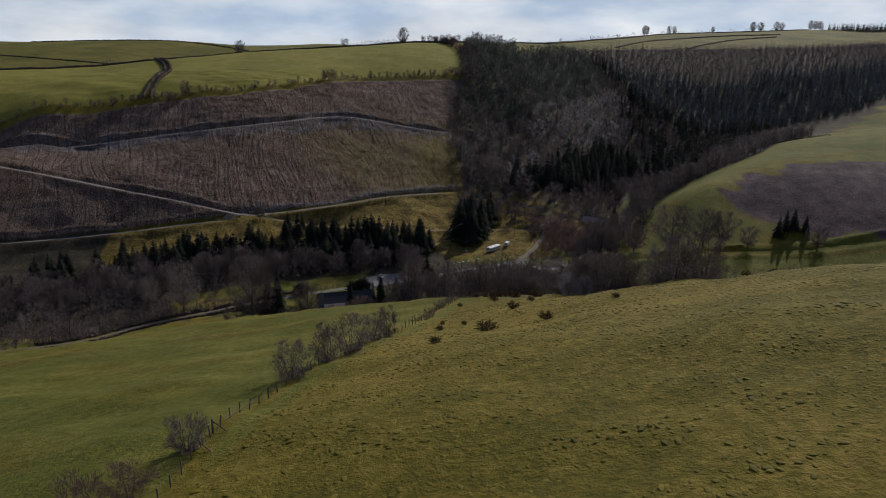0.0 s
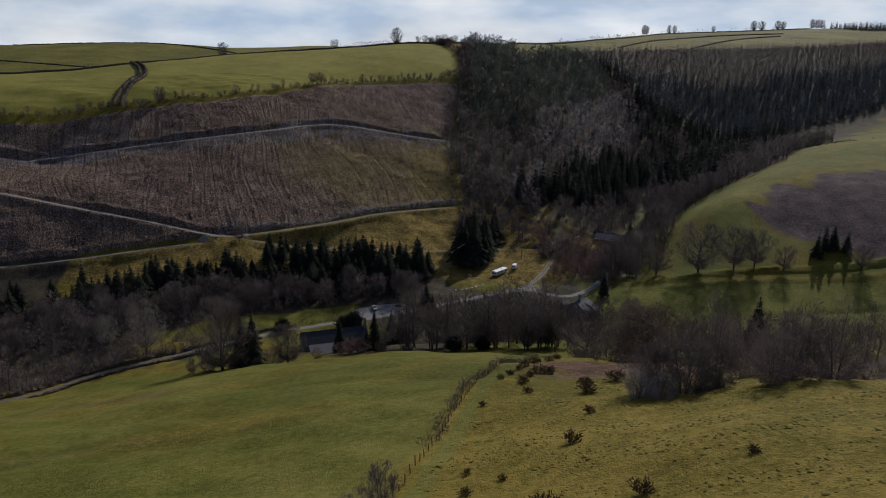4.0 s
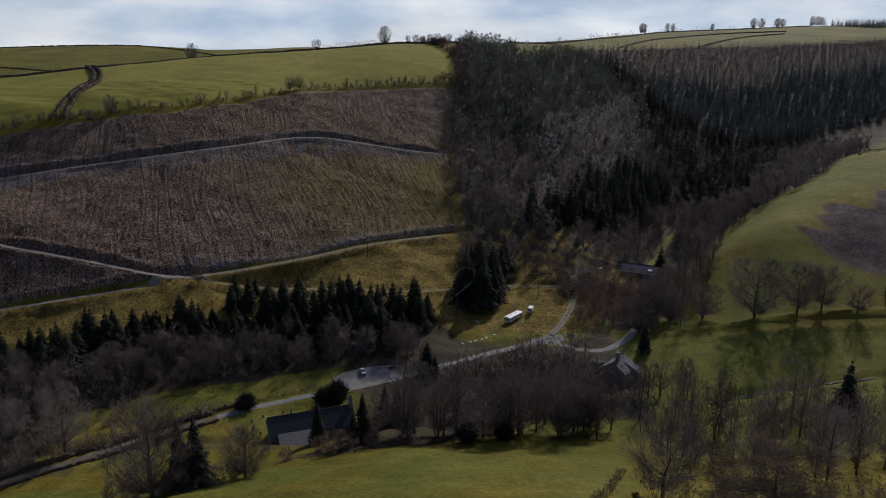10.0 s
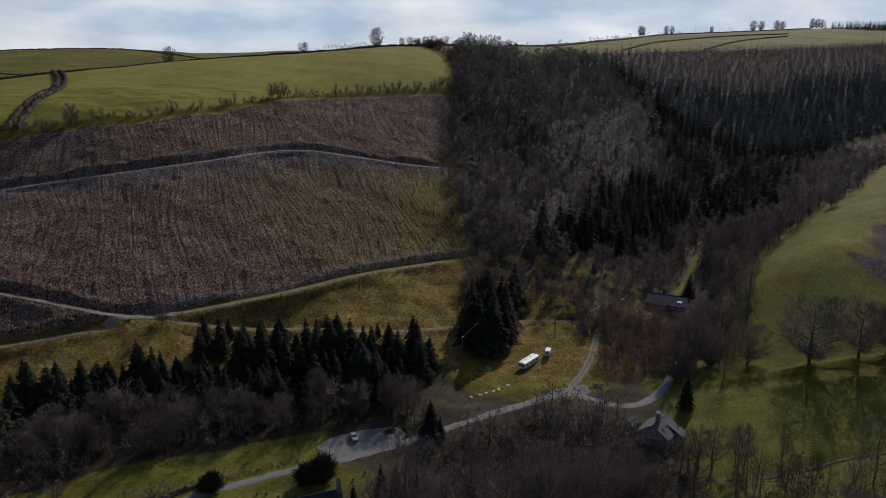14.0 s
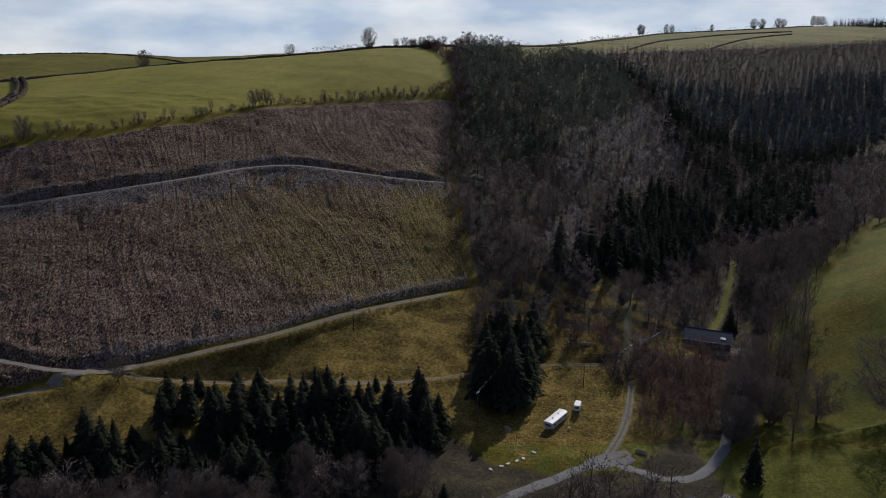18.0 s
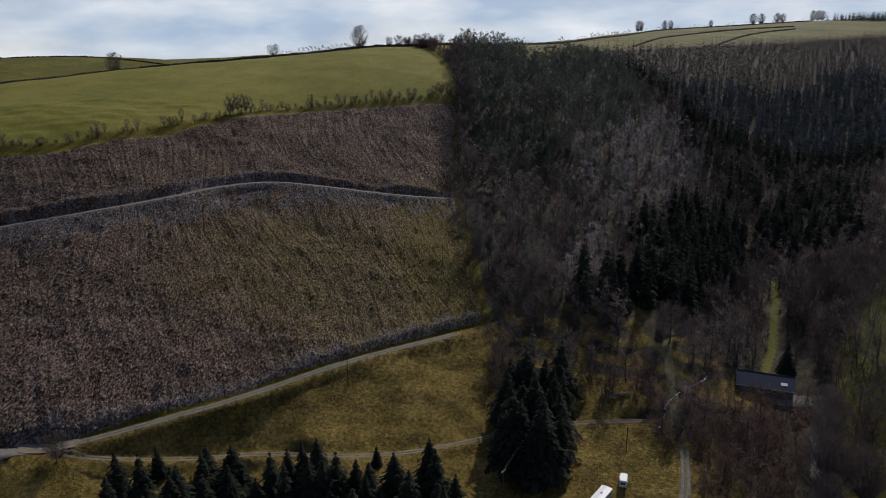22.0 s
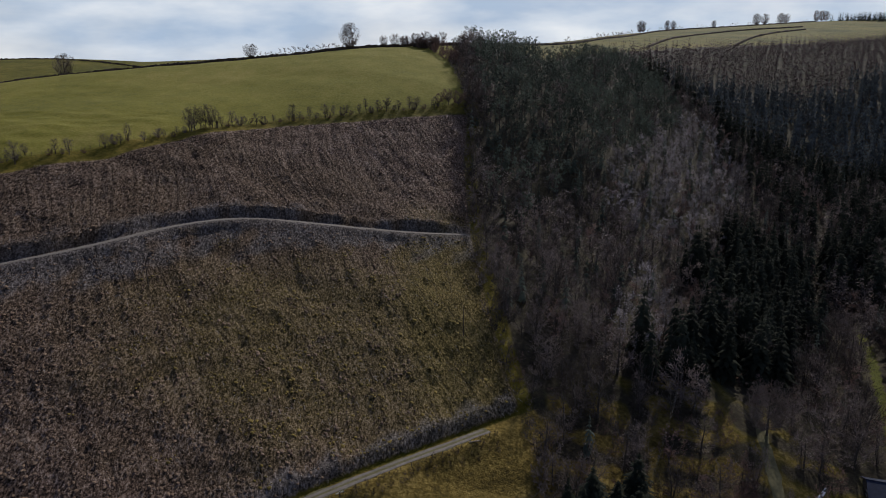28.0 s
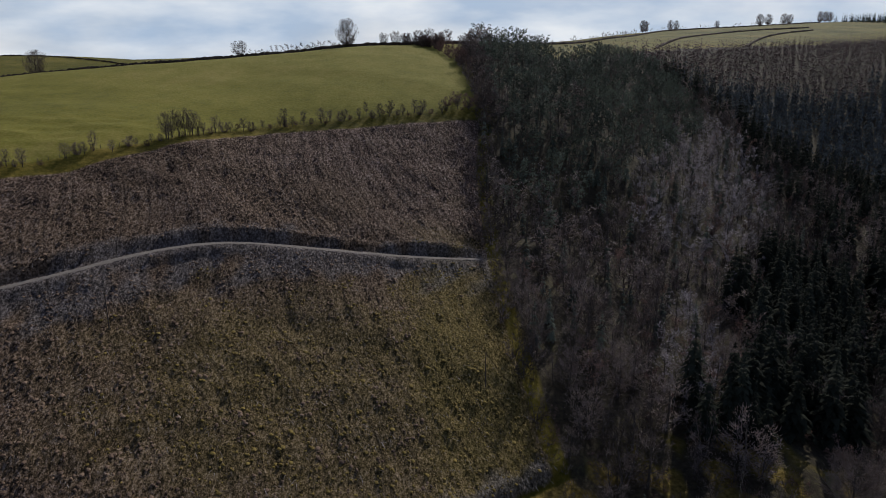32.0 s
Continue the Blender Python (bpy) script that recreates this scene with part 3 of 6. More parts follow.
# ---- roads, tracks and water: ribbons on the ground ----
M_ROAD = plain("worn_tarmac", (0.150, 0.145, 0.138), 0.85, 0.25, 0.5, bump=0.02)
M_TRACK = plain("stony_track", (0.165, 0.142, 0.120), 0.95, 0.35, 0.7, bump=0.05)
M_MUD = plain("muddy_track", (0.190, 0.155, 0.110), 0.9, 0.35, 0.6, bump=0.05)


def ribbon(name, line, half, mat, label, category, lift=0.14, across=5, wobble=0.25, kind="structure"):
    """A strip that lies on the ground along a line, crowned a little, with uneven edges."""
    p = resample(line, 2.0)
    d = np.gradient(p[:, :2], axis=0)
    d /= np.linalg.norm(d, axis=1)[:, None]
    n = np.stack([-d[:, 1], d[:, 0]], 1)
    cols = []
    for k in range(across):
        s = k / (across - 1) * 2 - 1
        edge = half * (1 + wobble * wave(p[:, 0], p[:, 1], 9, 40 + k) * abs(s))
        q = p[:, :2] + n * (s * edge)[:, None]
        z = np.maximum(p[:, 2], land(q[:, 0], q[:, 1])) + lift - 0.10 * s * s
        cols.append(np.column_stack([q, z]))
    v = np.stack(cols, 1).reshape(-1, 3)
    i = (np.arange(len(p) - 1)[:, None] * across + np.arange(across - 1)[None]).ravel()
    me = mesh_of(name, v, np.stack([i, i + across, i + across + 1, i + 1], 1), [mat])
    return tagged(new(name, me), label, category, kind=kind)


def beside(line, off):
    """A line that runs off metres to the left of another."""
    p = np.array(line, float)
    d = np.gradient(p[:, :2], axis=0)
    d /= np.linalg.norm(d, axis=1)[:, None]
    p[:, 0] -= d[:, 1] * off
    p[:, 1] += d[:, 0] * off
    return p.tolist()


FIELD_LANE = ROAD[2:9]
M_LANE = plain("earthy_lane", (0.105, 0.085, 0.062), 0.95, 0.4, 0.7, bump=0.05)
M_VERGE = plain("trodden_verge", (0.120, 0.105, 0.050), 0.95, 0.4, 0.8)
ribbon("road", ROAD[8:], 1.5, M_ROAD, "narrow worn lane along the valley floor", "road")
ribbon("lane", ROAD[:9], 1.15, M_LANE, "muddy lane along the foot of the fields", "road")
ribbon("track_bed", FARM_TRACK, 1.5, M_VERGE, "grassy bed of a farm track", "track", 0.10)
for off in (-0.75, 0.75):
    ribbon("farm_track", beside(FARM_TRACK[:4], off), 0.42, M_TRACK, "pale wheel rut of a stony farm track", "track", 0.17, 3)
ribbon("forest_track", TRACK_RIGHT[:-1], 1.5, M_VERGE, "grassy bed of the forest track below the felled slope", "track", 0.10)
for off in (-0.8, 0.8):
    ribbon("forest_track", beside(TRACK_RIGHT[:-1], off), 0.52, M_TRACK, "stony wheel rut of the forest track", "track", 0.17, 3)
ribbon("forest_track", TRACK_LEFT, 1.35, M_TRACK, "stony forest track with dark banks", "track", 0.16)
ribbon("forest_track", TRACK_DIAG, 1.3, M_TRACK, "stony forest track slanting up the felled slope", "track", 0.18)
ribbon("forest_track", TRACK_UP[:-2] + [(-6, 559.5, 37)], 1.3, M_TRACK, "pale stony track across the felled slope", "track")
for off in (-0.6, 0.6):
    ribbon("grass_path", beside(PATH_LOW, off), 0.36, M_MUD, "muddy wheel rut through rough grass", "path", 0.14, 3)
M_GRAVEL = plain("grey_gravel", (0.150, 0.142, 0.135), 0.95, 0.3, 0.9, bump=0.03)


def yard(name, cx, cy, rx, ry, turn, label, mat, lift=0.12):
    """A patch of gravel with an uneven rim that lies on the ground."""
    v = [(cx, cy)]
    n = 40
    for ring in (0.5, 1.0):
        for k in range(n):
            a = 6.2832 * k / n
            c, s = math.cos(a), math.sin(a)
            sq = (abs(c) ** 5 + abs(s) ** 5) ** (-1 / 5) * ring * (1 + 0.05 * math.sin(5 * a) + 0.04 * math.sin(9 * a + 1))
            x, y = c * rx * sq, s * ry * sq
            t = radians(turn)
            v.append((cx + x * math.cos(t) - y * math.sin(t), cy + x * math.sin(t) + y * math.cos(t)))
    v = np.array(v)
    z = land(v[:, 0], v[:, 1]) + lift
    tri = [(0, 1 + k, 1 + (k + 1) % n) for k in range(n)]
    for k in range(n):
        a, b = 1 + k, 1 + (k + 1) % n
        tri += [(a, a + n, b + n), (a, b + n, b)]
    return tagged(new(name, mesh_of(name, np.column_stack([v, z]), tri, [mat])), label, "yard", kind="structure")


yard("track_fork", -121, 410.8, 7.5, 2.3, 8, "worn brown earth where the forest tracks meet", M_MUD, 0.24)
yard("car_park", -36, 349.3, 13, 5.4, 14, "grey gravel car park beside the lane", M_GRAVEL)
yard("junction_yard", 34, 379, 7, 3.4, 15, "worn gravel where the lane and the track meet", M_GRAVEL)
yard("drive", 96.5, 445, 6, 3.2, -20, "gravel drive in front of the lodge", M_GRAVEL)


def water_material(name, scale, calm, foam_glint):
    """Dark water with white for riffles and painted sun glints. scale: their size; the last two: where they begin and
    are full.
    """
    m, nt, b = material(name)
    p = position(nt)
    n = noise_node(nt, scale, 4, 0.6, p)
    nt.links.new(ramp_node(nt, n, [(calm, (0.024, 0.025, 0.021)), (foam_glint, (0.62, 0.63, 0.63))]), b.inputs["Base Color"])
    nt.links.new(ramp_node(nt, n, [(calm, (0.75, 0.75, 0.75)), (foam_glint, (0.8, 0.8, 0.8))]), b.inputs["Roughness"])
    b.inputs["Specular IOR Level"].default_value = 0.2
    bump_node(nt, b, noise_node(nt, 2.5, 4, 0.6, p), 0.5, 0.15)
    return m


M_WATER = water_material("stream_water", 0.22, 0.64, 0.69)
# mostly white: the colour stands in for sun glint on the rill
M_RILL = water_material("rill_water", 0.7, 0.46, 0.54)
M_BECK = water_material("shaded_water", 0.5, 0.78, 0.84)


def water(line, half, lift, label):
    p = resample(line, 1.6)
    d = np.gradient(p[:, :2], axis=0)
    d /= np.linalg.norm(d, axis=1)[:, None]
    n = np.stack([-d[:, 1], d[:, 0]], 1)
    bed = land(p[:, 0], p[:, 1])
    wv = wave(p[:, 0], p[:, 1], 7, 77)
    v = []
    for s in (-1, 0, 1):
        q = p[:, :2] + n * (s * half * (1 + 0.35 * wv))[:, None]
        v.append(np.column_stack([q, bed + lift]))
    v = np.stack(v, 1).reshape(-1, 3)
    i = (np.arange(len(p) - 1)[:, None] * 3 + np.arange(2)[None]).ravel()
    return tagged(new("stream", mesh_of("stream", v, np.stack([i, i + 3, i + 4, i + 1], 1), [M_WATER])), label, "stream", kind="structure")


water(STREAM[5:10], 0.42, 0.22, "shallow stream with white riffles and painted glints through a meadow")
beck = water(BROOK[1:5], 0.3, 0.25, "small dark brook between trees")
beck.data.materials[0] = M_BECK
RILL = [(74, 458, -6), (70.8, 455.3, -6.4), (66.5, 453, -6.4), (59, 446, -6.3), (53, 441, -6.8), (50.8, 434, -8.4), (47.8, 430, -9), (42, 420, -10.5), (38, 409, -11.8), (36, 401.5, -12.6), (34.5, 395, -13.4), (31, 386, -13.6)]
rill = water(RILL[:7], 0.36, 0.16, "little rill tumbling past the cabins, painted white for sun glint")
rill.data.materials[0] = M_RILL


# ---- trees and shrubs ----
def blade(out, base, tip, width, up):
    """A bent sliver of four triangles from base to tip."""
    base, tip, up = np.array(base), np.array(tip), np.array(up, float)
    d = tip - base
    side = np.cross(d, up)
    side = side / (np.linalg.norm(side) + 1e-9) * width
    mid = base + d * 0.55 + up * 0.10 * np.linalg.norm(d)
    i = len(out[0])
    out[0] += [base, mid + side, tip, mid - side]
    out[1] += [(i, i + 1, i + 3), (i + 1, i + 2, i + 3)]


def stick(out, a, b, ra, rb, n=3):
    """A tapered limb between two points."""
    a, b = np.array(a, float), np.array(b, float)
    d = b - a
    d = d / (np.linalg.norm(d) + 1e-9)
    u = np.cross(d, (0.31, 0.17, 0.93))
    u /= np.linalg.norm(u) + 1e-9
    w = np.cross(d, u)
    i = len(out[0])
    for p, r in ((a, ra), (b, rb)):
        for k in range(n):
            t = 6.2832 * k / n
            out[0].append(p + (u * math.cos(t) + w * math.sin(t)) * r)
    for k in range(n):
        k2 = (k + 1) % n
        out[1] += [(i + k, i + k2, i + n + k2), (i + k, i + n + k2, i + n + k)]


def conifer_parts(r, h, spread, tiers, per, fingers, droop=0.4):
    """Trunk and needled crown of a spruce with drooping tiers."""
    trunk, crown = [[], []], [[], []]
    stick(trunk, (0, 0, -0.5), (0, 0, h * (0.93 if fingers else 0.4)), 0.016 * h, 0.02, 6 if fingers else 3)
    for k in range(tiers):
        f = (k + 0.9 * r.rand()) / tiers
        z = h * (0.12 + 0.87 * f)
        R = spread * ((1 - f) ** 0.85) * r.uniform(0.75, 1.15) + 0.12
        a0 = r.rand() * 6.283
        for j in range(per):
            a = a0 + 6.283 * j / per + r.uniform(-0.3, 0.3)
            q = R * r.uniform(0.6, 1.18)
            lift = r.uniform(-0.3, 0.3) * h * 0.6 / tiers
            base = np.array([0, 0, z + lift])
            tip = np.array([math.cos(a) * q, math.sin(a) * q, z + lift - q * droop * r.uniform(0.5, 1.5)])
            blade(crown, base, tip, q * 0.20 + 0.10 if fingers < 3 else q * 0.11 + 0.06, (0, 0, 1))
            for s in range(fingers):
                g = r.uniform(0.35, 0.85)
                b2 = base + (tip - base) * g
                aa = a + r.choice([-1, 1]) * r.uniform(0.5, 1.0)
                t2 = b2 + np.array([math.cos(aa), math.sin(aa), -0.3 - 0.5 * droop]) * q * 0.42
                blade(crown, b2, t2, q * 0.09 + 0.05, (0, 0, 1))
    blade(crown, (0, 0, h * 0.88), (0, 0, h), 0.10 + h * 0.006, (1, 0.2, 0))
    return trunk, crown


def pine_parts(r, h, spread, clumps, per):
    """A pine: a bare lower stem and a ragged, rounded head of needle clumps on short limbs."""
    trunk, crown = [[], []], [[], []]
    top = np.array([r.normal(0, 0.03) * h, r.normal(0, 0.03) * h, h * 0.9])
    stick(trunk, (0, 0, -0.5), top * 0.5, 0.014 * h, 0.011 * h, 4)
    stick(trunk, top * 0.5, top, 0.011 * h, 0.004 * h, 3)
    for k in range(clumps):
        f = (k + r.rand()) / clumps
        z = h * (0.38 + 0.58 * f)
        R = spread * (math.sin(min(1.0, 0.25 + f) * 2.0) * 0.85 + 0.12) * r.uniform(0.55, 1.1)
        a = 2.4 * k + r.uniform(-0.5, 0.5)
        c = np.array([math.cos(a) * R, math.sin(a) * R, z])
        if k % 2 == 0:
            blade(trunk, top * (z / h * 0.95), c, 0.06, (0.3, 0.5, 0.4))
        size = spread * r.uniform(0.30, 0.46)
        for j in range(per):
            d = r.normal(0, 1, 3) * (1, 1, 0.75) + (0, 0, 0.45)
            d /= np.linalg.norm(d) + 1e-9
            blade(crown, c + d * size * 0.15, c + d * size * r.uniform(0.7, 1.15), size * 0.16, r.normal(0, 1, 3))
    return trunk, crown


def spray(out, p, tip, wide, r, face=None):
    """A thin fan of twigs: one sliver, widest near its root, turned to face a way or at random."""
    d = tip - p
    side = np.cross(d, r.normal(0, 1, 3) if face is None else face + r.normal(0, 0.28, 3))
    side = side / (np.linalg.norm(side) + 1e-9) * wide
    i = len(out[0])
    out[0] += [p + d * 0.25 - side, p + d * 0.25 + side, tip]
    out[1].append((i, i + 1, i + 2))


def sliver(out, a, b, wide, r):
    """A thin branch: two crossed slivers from a to b."""
    d = b - a
    u = np.cross(d, r.normal(0, 1, 3))
    u = u / (np.linalg.norm(u) + 1e-9) * wide
    w = np.cross(d, u)
    w = w / (np.linalg.norm(w) + 1e-9) * wide
    i = len(out[0])
    out[0] += [a - u, a + u, b, a - w, a + w]
    out[1] += [(i, i + 1, i + 2), (i + 3, i + 4, i + 2)]


def bare_parts(r, h, spread, stems, limbs, n, wide, low=0.3, lift=0.35, length=0.16, shell=0.0, bole=0.023):
    """A bare tree: trunk, limbs out to the crown's rim, branches off the limbs, and twigs along the branches.
    low: where the crown begins; lift: how steeply limbs and twigs rise (below 0 they droop)."""
    trunk, crown = [[], []], [[], []]
    mid, semi = h * (1 + low) / 2, h * (1 - low) / 2
    rad = bole * h / math.sqrt(stems)
    centre = np.array([0, 0, mid - 0.2 * semi])
    arms = []
    lean = [spread * r.uniform(0.82, 1.12) for _ in range(7)]
    for s in range(stems):
        turn = 6.283 * s / stems + r.uniform(-0.4, 0.4)
        way = np.array([math.cos(turn), math.sin(turn), 0]) * (stems > 1)
        off = way * 0.03 * h
        top = off + way * spread * 0.4 + np.array([r.normal(0, 0.07) * spread, r.normal(0, 0.07) * spread, h * r.uniform(0.80, 0.92)])
        pts = [off + np.array([0, 0, -0.4])] + [off + (top - off) * k / 3 + np.array([r.normal(0, 0.014), r.normal(0, 0.014), 0]) * h * (k < 3) for k in (1, 2, 3)]
        for k in range(3):
            stick(trunk, pts[k], pts[k + 1], rad * (1 - 0.3 * k), rad * (0.70 - 0.3 * k), 5)
        for k in range(limbs):
            f = (k + r.rand()) / limbs
            z = h * low + (h * 0.98 - h * low) * f
            ang = 2.4 * k + 2.1 * s + r.uniform(-0.5, 0.5)
            if stems > 1:
                ang = turn + r.uniform(-1.2, 1.2)
            out = lean[int(ang * 1.1) % 7] * math.sqrt(max(0.06, 1 - ((z - mid) / semi) ** 2)) * r.uniform(0.72, 1.05)
            tip = np.array([math.cos(ang) * out, math.sin(ang) * out, z])
            z0 = min(max(z - out * (0.35 + 0.9 * lift), h * max(0.08, low * 0.75)), top[2] * 0.96)
            q = min(z0 / top[2], 0.97) * 3
            i = int(q)
            a = pts[i] + (pts[i + 1] - pts[i]) * (q - i)
            b = a + (tip - a) * 0.5 + np.array([0, 0, -0.05 * h * (lift > 0)]) + r.normal(0, 0.025, 3) * h
            thick = rad * r.uniform(0.30, 0.50) * (1 - 0.45 * f)
            stick(trunk, a, b, thick, thick * 0.6, 3)
            sliver(trunk, b, tip, thick * 0.55, r)
            arms += [(a + (b - a) * 0.45, b, 0.5), (b, tip, 1.0)]
    twigs = []
    for a, b, share in arms:
        d = b - a
        L = np.linalg.norm(d) + 1e-9
        twigs.append((a, b, L * share))
        for k in range((3 if share < 1 else 4) if n > 900 else 1):
            p = a + d * r.uniform(0.15, 0.95)
            e = d / L * 0.55 + r.normal(0, 0.55, 3) + np.array([0, 0, 0.5 * lift])
            e /= np.linalg.norm(e) + 1e-9
            t = p + e * max(L, 0.12 * h) * r.uniform(0.45, 0.8)
            t[2] = min(t[2], h * 1.02)
            sliver(trunk, p, t, rad * 0.11, r)
            twigs.append((p, t, np.linalg.norm(t - p) * 1.3))
    w = np.array([x[2] for x in twigs])
    pick = r.choice(len(twigs), n, p=np.sqrt(w) / np.sqrt(w).sum())
    for k in pick:
        a, b, _ = twigs[k]
        d = b - a
        p = a + d * r.uniform(0.10, 1.0) + r.normal(0, 1, 3) * (0.012 if r.rand() < 0.35 else 0.055) * h
        out = math.hypot((p[2] - mid) / semi, math.hypot(p[0], p[1]) / (spread * 1.1))
        if out > 1:
            p = centre + (p - centre) / out
        p[2] = max(p[2], 0.2)
        o = p - centre
        o /= np.linalg.norm(o) + 1e-9
        e = d / (np.linalg.norm(d) + 1e-9) * 0.55 + o * 0.35 + r.normal(0, 0.42, 3) + np.array([0, 0, 0.45 * lift])
        e /= np.linalg.norm(e) + 1e-9
        if shell:
            flat = np.cross(o, r.normal(0, 1, 3))
            e = e * (1 - shell) + flat / (np.linalg.norm(flat) + 1e-9) * shell
            spray(crown, p, p + e * h * length * r.uniform(0.6, 1.2), wide, r, o + np.array([0, 0, 0.15]))
        else:
            spray(crown, p, p + e * h * length * r.uniform(0.5, 1.2), wide, r)
    return trunk, crown


def shrub_parts(r, h, spread, shoots, leaves, wide):
    """A low bush: shoots from the root and many small sprays."""
    trunk, crown = [[], []], [[], []]
    for k in range(shoots):
        a, f = r.rand() * 6.283, math.sqrt(r.rand())
        tip = np.array([math.cos(a) * spread * f, math.sin(a) * spread * f, h * r.uniform(0.55, 1.0) * math.sqrt(max(0.08, 1 - f * f * 0.85))])
        if k < shoots // 3:
            stick(trunk, (tip[0] * 0.1, tip[1] * 0.1, -0.2), tip * 0.8, 0.03 + 0.008 * h, 0.01, 3)
        for j in range(leaves):
            p = tip * r.uniform(0.35, 1.0)
            e = tip / (np.linalg.norm(tip) + 1e-9) * 0.7 + r.normal(0, 0.6, 3)
            blade(crown, p, p + e * h * r.uniform(0.12, 0.30), wide, r.normal(0, 1, 3))
    return trunk, crown


def parts_mesh(name, out, mat):
    return mesh_of(name, np.array(out[0]), np.array(out[1]), [mat], smooth=False)


def plant(kind, trunk, crown, bark, leaf, label, category):
    """A plant as a thing: an empty at its root with its trunk and its crown."""
    e = tagged(new(kind), label, category)
    for nm, out, mat in (("trunk", trunk, bark), ("crown", crown, leaf)):
        if out[1]:
            o = new(nm, parts_mesh(nm, out, mat))
            o.parent = e
    return e


def put(thing, x, y, size=1.0, turn=0.0, z=None, broad=1.0, first=[]):
    """Stands a thing on the ground: the first time itself, then copies."""
    z = float(land(np.array([x]), np.array([y]))[0]) if z is None else z
    m = pose(x, y, z, 0, 0, turn) @ Matrix.Diagonal((size * broad, size * broad, size, 1))
    if thing.name in first:
        c = copy_thing(thing, pose(x, y, z, 0, 0, turn))
        c.scale = (size * broad, size * broad, size)
        return c
    first.append(thing.name)
    thing.matrix_basis = m
    return thing


def stand(name, spots, kinds, mats, label, category, r, lo=0.75, hi=1.25, swing=6.283, vary=0.2):
    """Many plants joined in one sheet of woodland: nobody could count them."""
    spots = np.asarray(spots, float)
    pick = r.randint(0, len(kinds), len(spots))
    V, F, S, T, n = [], [], [], [], 0
    z = land(spots[:, 0], spots[:, 1])
    for k, (trunk, crown) in enumerate(kinds):
        m = pick == k
        if not m.any():
            continue
        v = np.array(trunk[0] + crown[0])
        f = np.array(trunk[1] + [tuple(i + len(trunk[0]) for i in t) for t in crown[1]])
        s = np.array([0] * len(trunk[1]) + [1] * len(crown[1]))
        c = int(m.sum())
        a, sc, sq = r.rand(c) * swing, r.uniform(lo, hi, c), r.uniform(0.85, 1.15, c)
        x = v[None, :, 0] * sc[:, None] * sq[:, None]
        y = v[None, :, 1] * sc[:, None] * sq[:, None]
        w = np.stack([x * np.cos(a)[:, None] - y * np.sin(a)[:, None] + spots[m, 0][:, None], x * np.sin(a)[:, None] + y * np.cos(a)[:, None] + spots[m, 1][:, None], v[None, :, 2] * sc[:, None] + z[m][:, None]], -1)
        V.append(w.reshape(-1, 3))
        T.append(np.repeat(r.uniform(-vary, vary, c), len(v)))
        F.append((f[None] + (np.arange(c) * len(v))[:, None, None] + n).reshape(-1, 3))
        S.append(np.tile(s, c))
        n += c * len(v)
    me = mesh_of(name, np.vstack(V), np.vstack(F), mats, np.concatenate(S), smooth=False)
    me.attributes.new("own_shade", "FLOAT", "POINT").data.foreach_set("value", np.concatenate(T).astype(np.float32))
    return tagged(new(name, me), label, category, kind="stuff")


rt = np.random.RandomState(11)
SPRUCE_FAR = [conifer_parts(rt, 15, 3.1, 7, 5, 0, 0.95) for _ in range(5)]
SPRUCE_MID = [conifer_parts(rt, 15, 3.0, 12, 7, 1, 0.7) for _ in range(5)]
PINE = [pine_parts(rt, 14, 3.4, 15, 14) for _ in range(6)]
LARCH_FAR = [conifer_parts(rt, 14, 3.3, 5, 5, 0, 0.5) for _ in range(4)]
BARE_FAR = [bare_parts(rt, 12, 4.3, 1, 6, 250, 0.19, 0.15, 0.45, 0.13, 0.5) for k in range(7)]
BARE_MID = [bare_parts(rt, 12, 4.9, 1 + (k % 3 == 2), 9 - 3 * (k % 3 == 2), 460, 0.095, 0.20, 0.45, 0.13, 0.3) for k in range(6)]
BARE_NEAR = [bare_parts(rt, 12, 4.7, 1 + (k % 3 == 2), 10 - 3 * (k % 3 == 2), 760, 0.070, 0.12, 0.5, 0.13, 0.25) for k in range(6)]
SPRUCE_NEAR = [conifer_parts(rt, 15, 3.7, 17, 8, 2, 0.55) for _ in range(4)]
BARE_TALL = [bare_parts(rt, 20, 5.4, 1 + (k % 3 == 2), 14 - 6 * (k % 3 == 2), 890, 0.060, 0.25, 1.05, 0.09, 0, 0.016) for k in range(5)]
SCRUB = [bare_parts(rt, 5, 2.6, 3, 3, 180, 0.075, 0.05, 0.6, 0.20) for k in range(6)]


def scatter(r, x0, x1, y0, y1, gap, keep):
    """Spots on a jittered grid where keep(x, y) says so."""
    gx, gy = np.meshgrid(np.arange(x0, x1, gap), np.arange(y0, y1, gap))
    x = gx.ravel() + r.uniform(-0.45, 0.45, gx.size) * gap
    y = gy.ravel() + r.uniform(-0.45, 0.45, gx.size) * gap
    m = keep(x, y)
    return np.stack([x[m], y[m]], 1)


def brook_at(y):
    return np.interp(y, [p[1] for p in BROOK], [p[0] for p in BROOK])


def clear(x, y, gap=3.0):
    """Away from the road, the tracks and the water."""
    ok = np.ones(x.shape, bool)
    for line, w in TRACKS:
        ok &= near_line(x, y, line)[0] > w + gap
    return ok & (near_line(x, y, BROOK)[0] > 2.0) & (near_line(x, y, STREAM)[0] > 2.0)


def away(x, y, *ovals):
    """Outside every oval (x, y, half width, half depth)."""
    ok = np.ones(x.shape, bool)
    for cx, cy, rx, ry in ovals:
        ok &= np.hypot((x - cx) / rx, (y - cy) / ry) > 1
    return ok


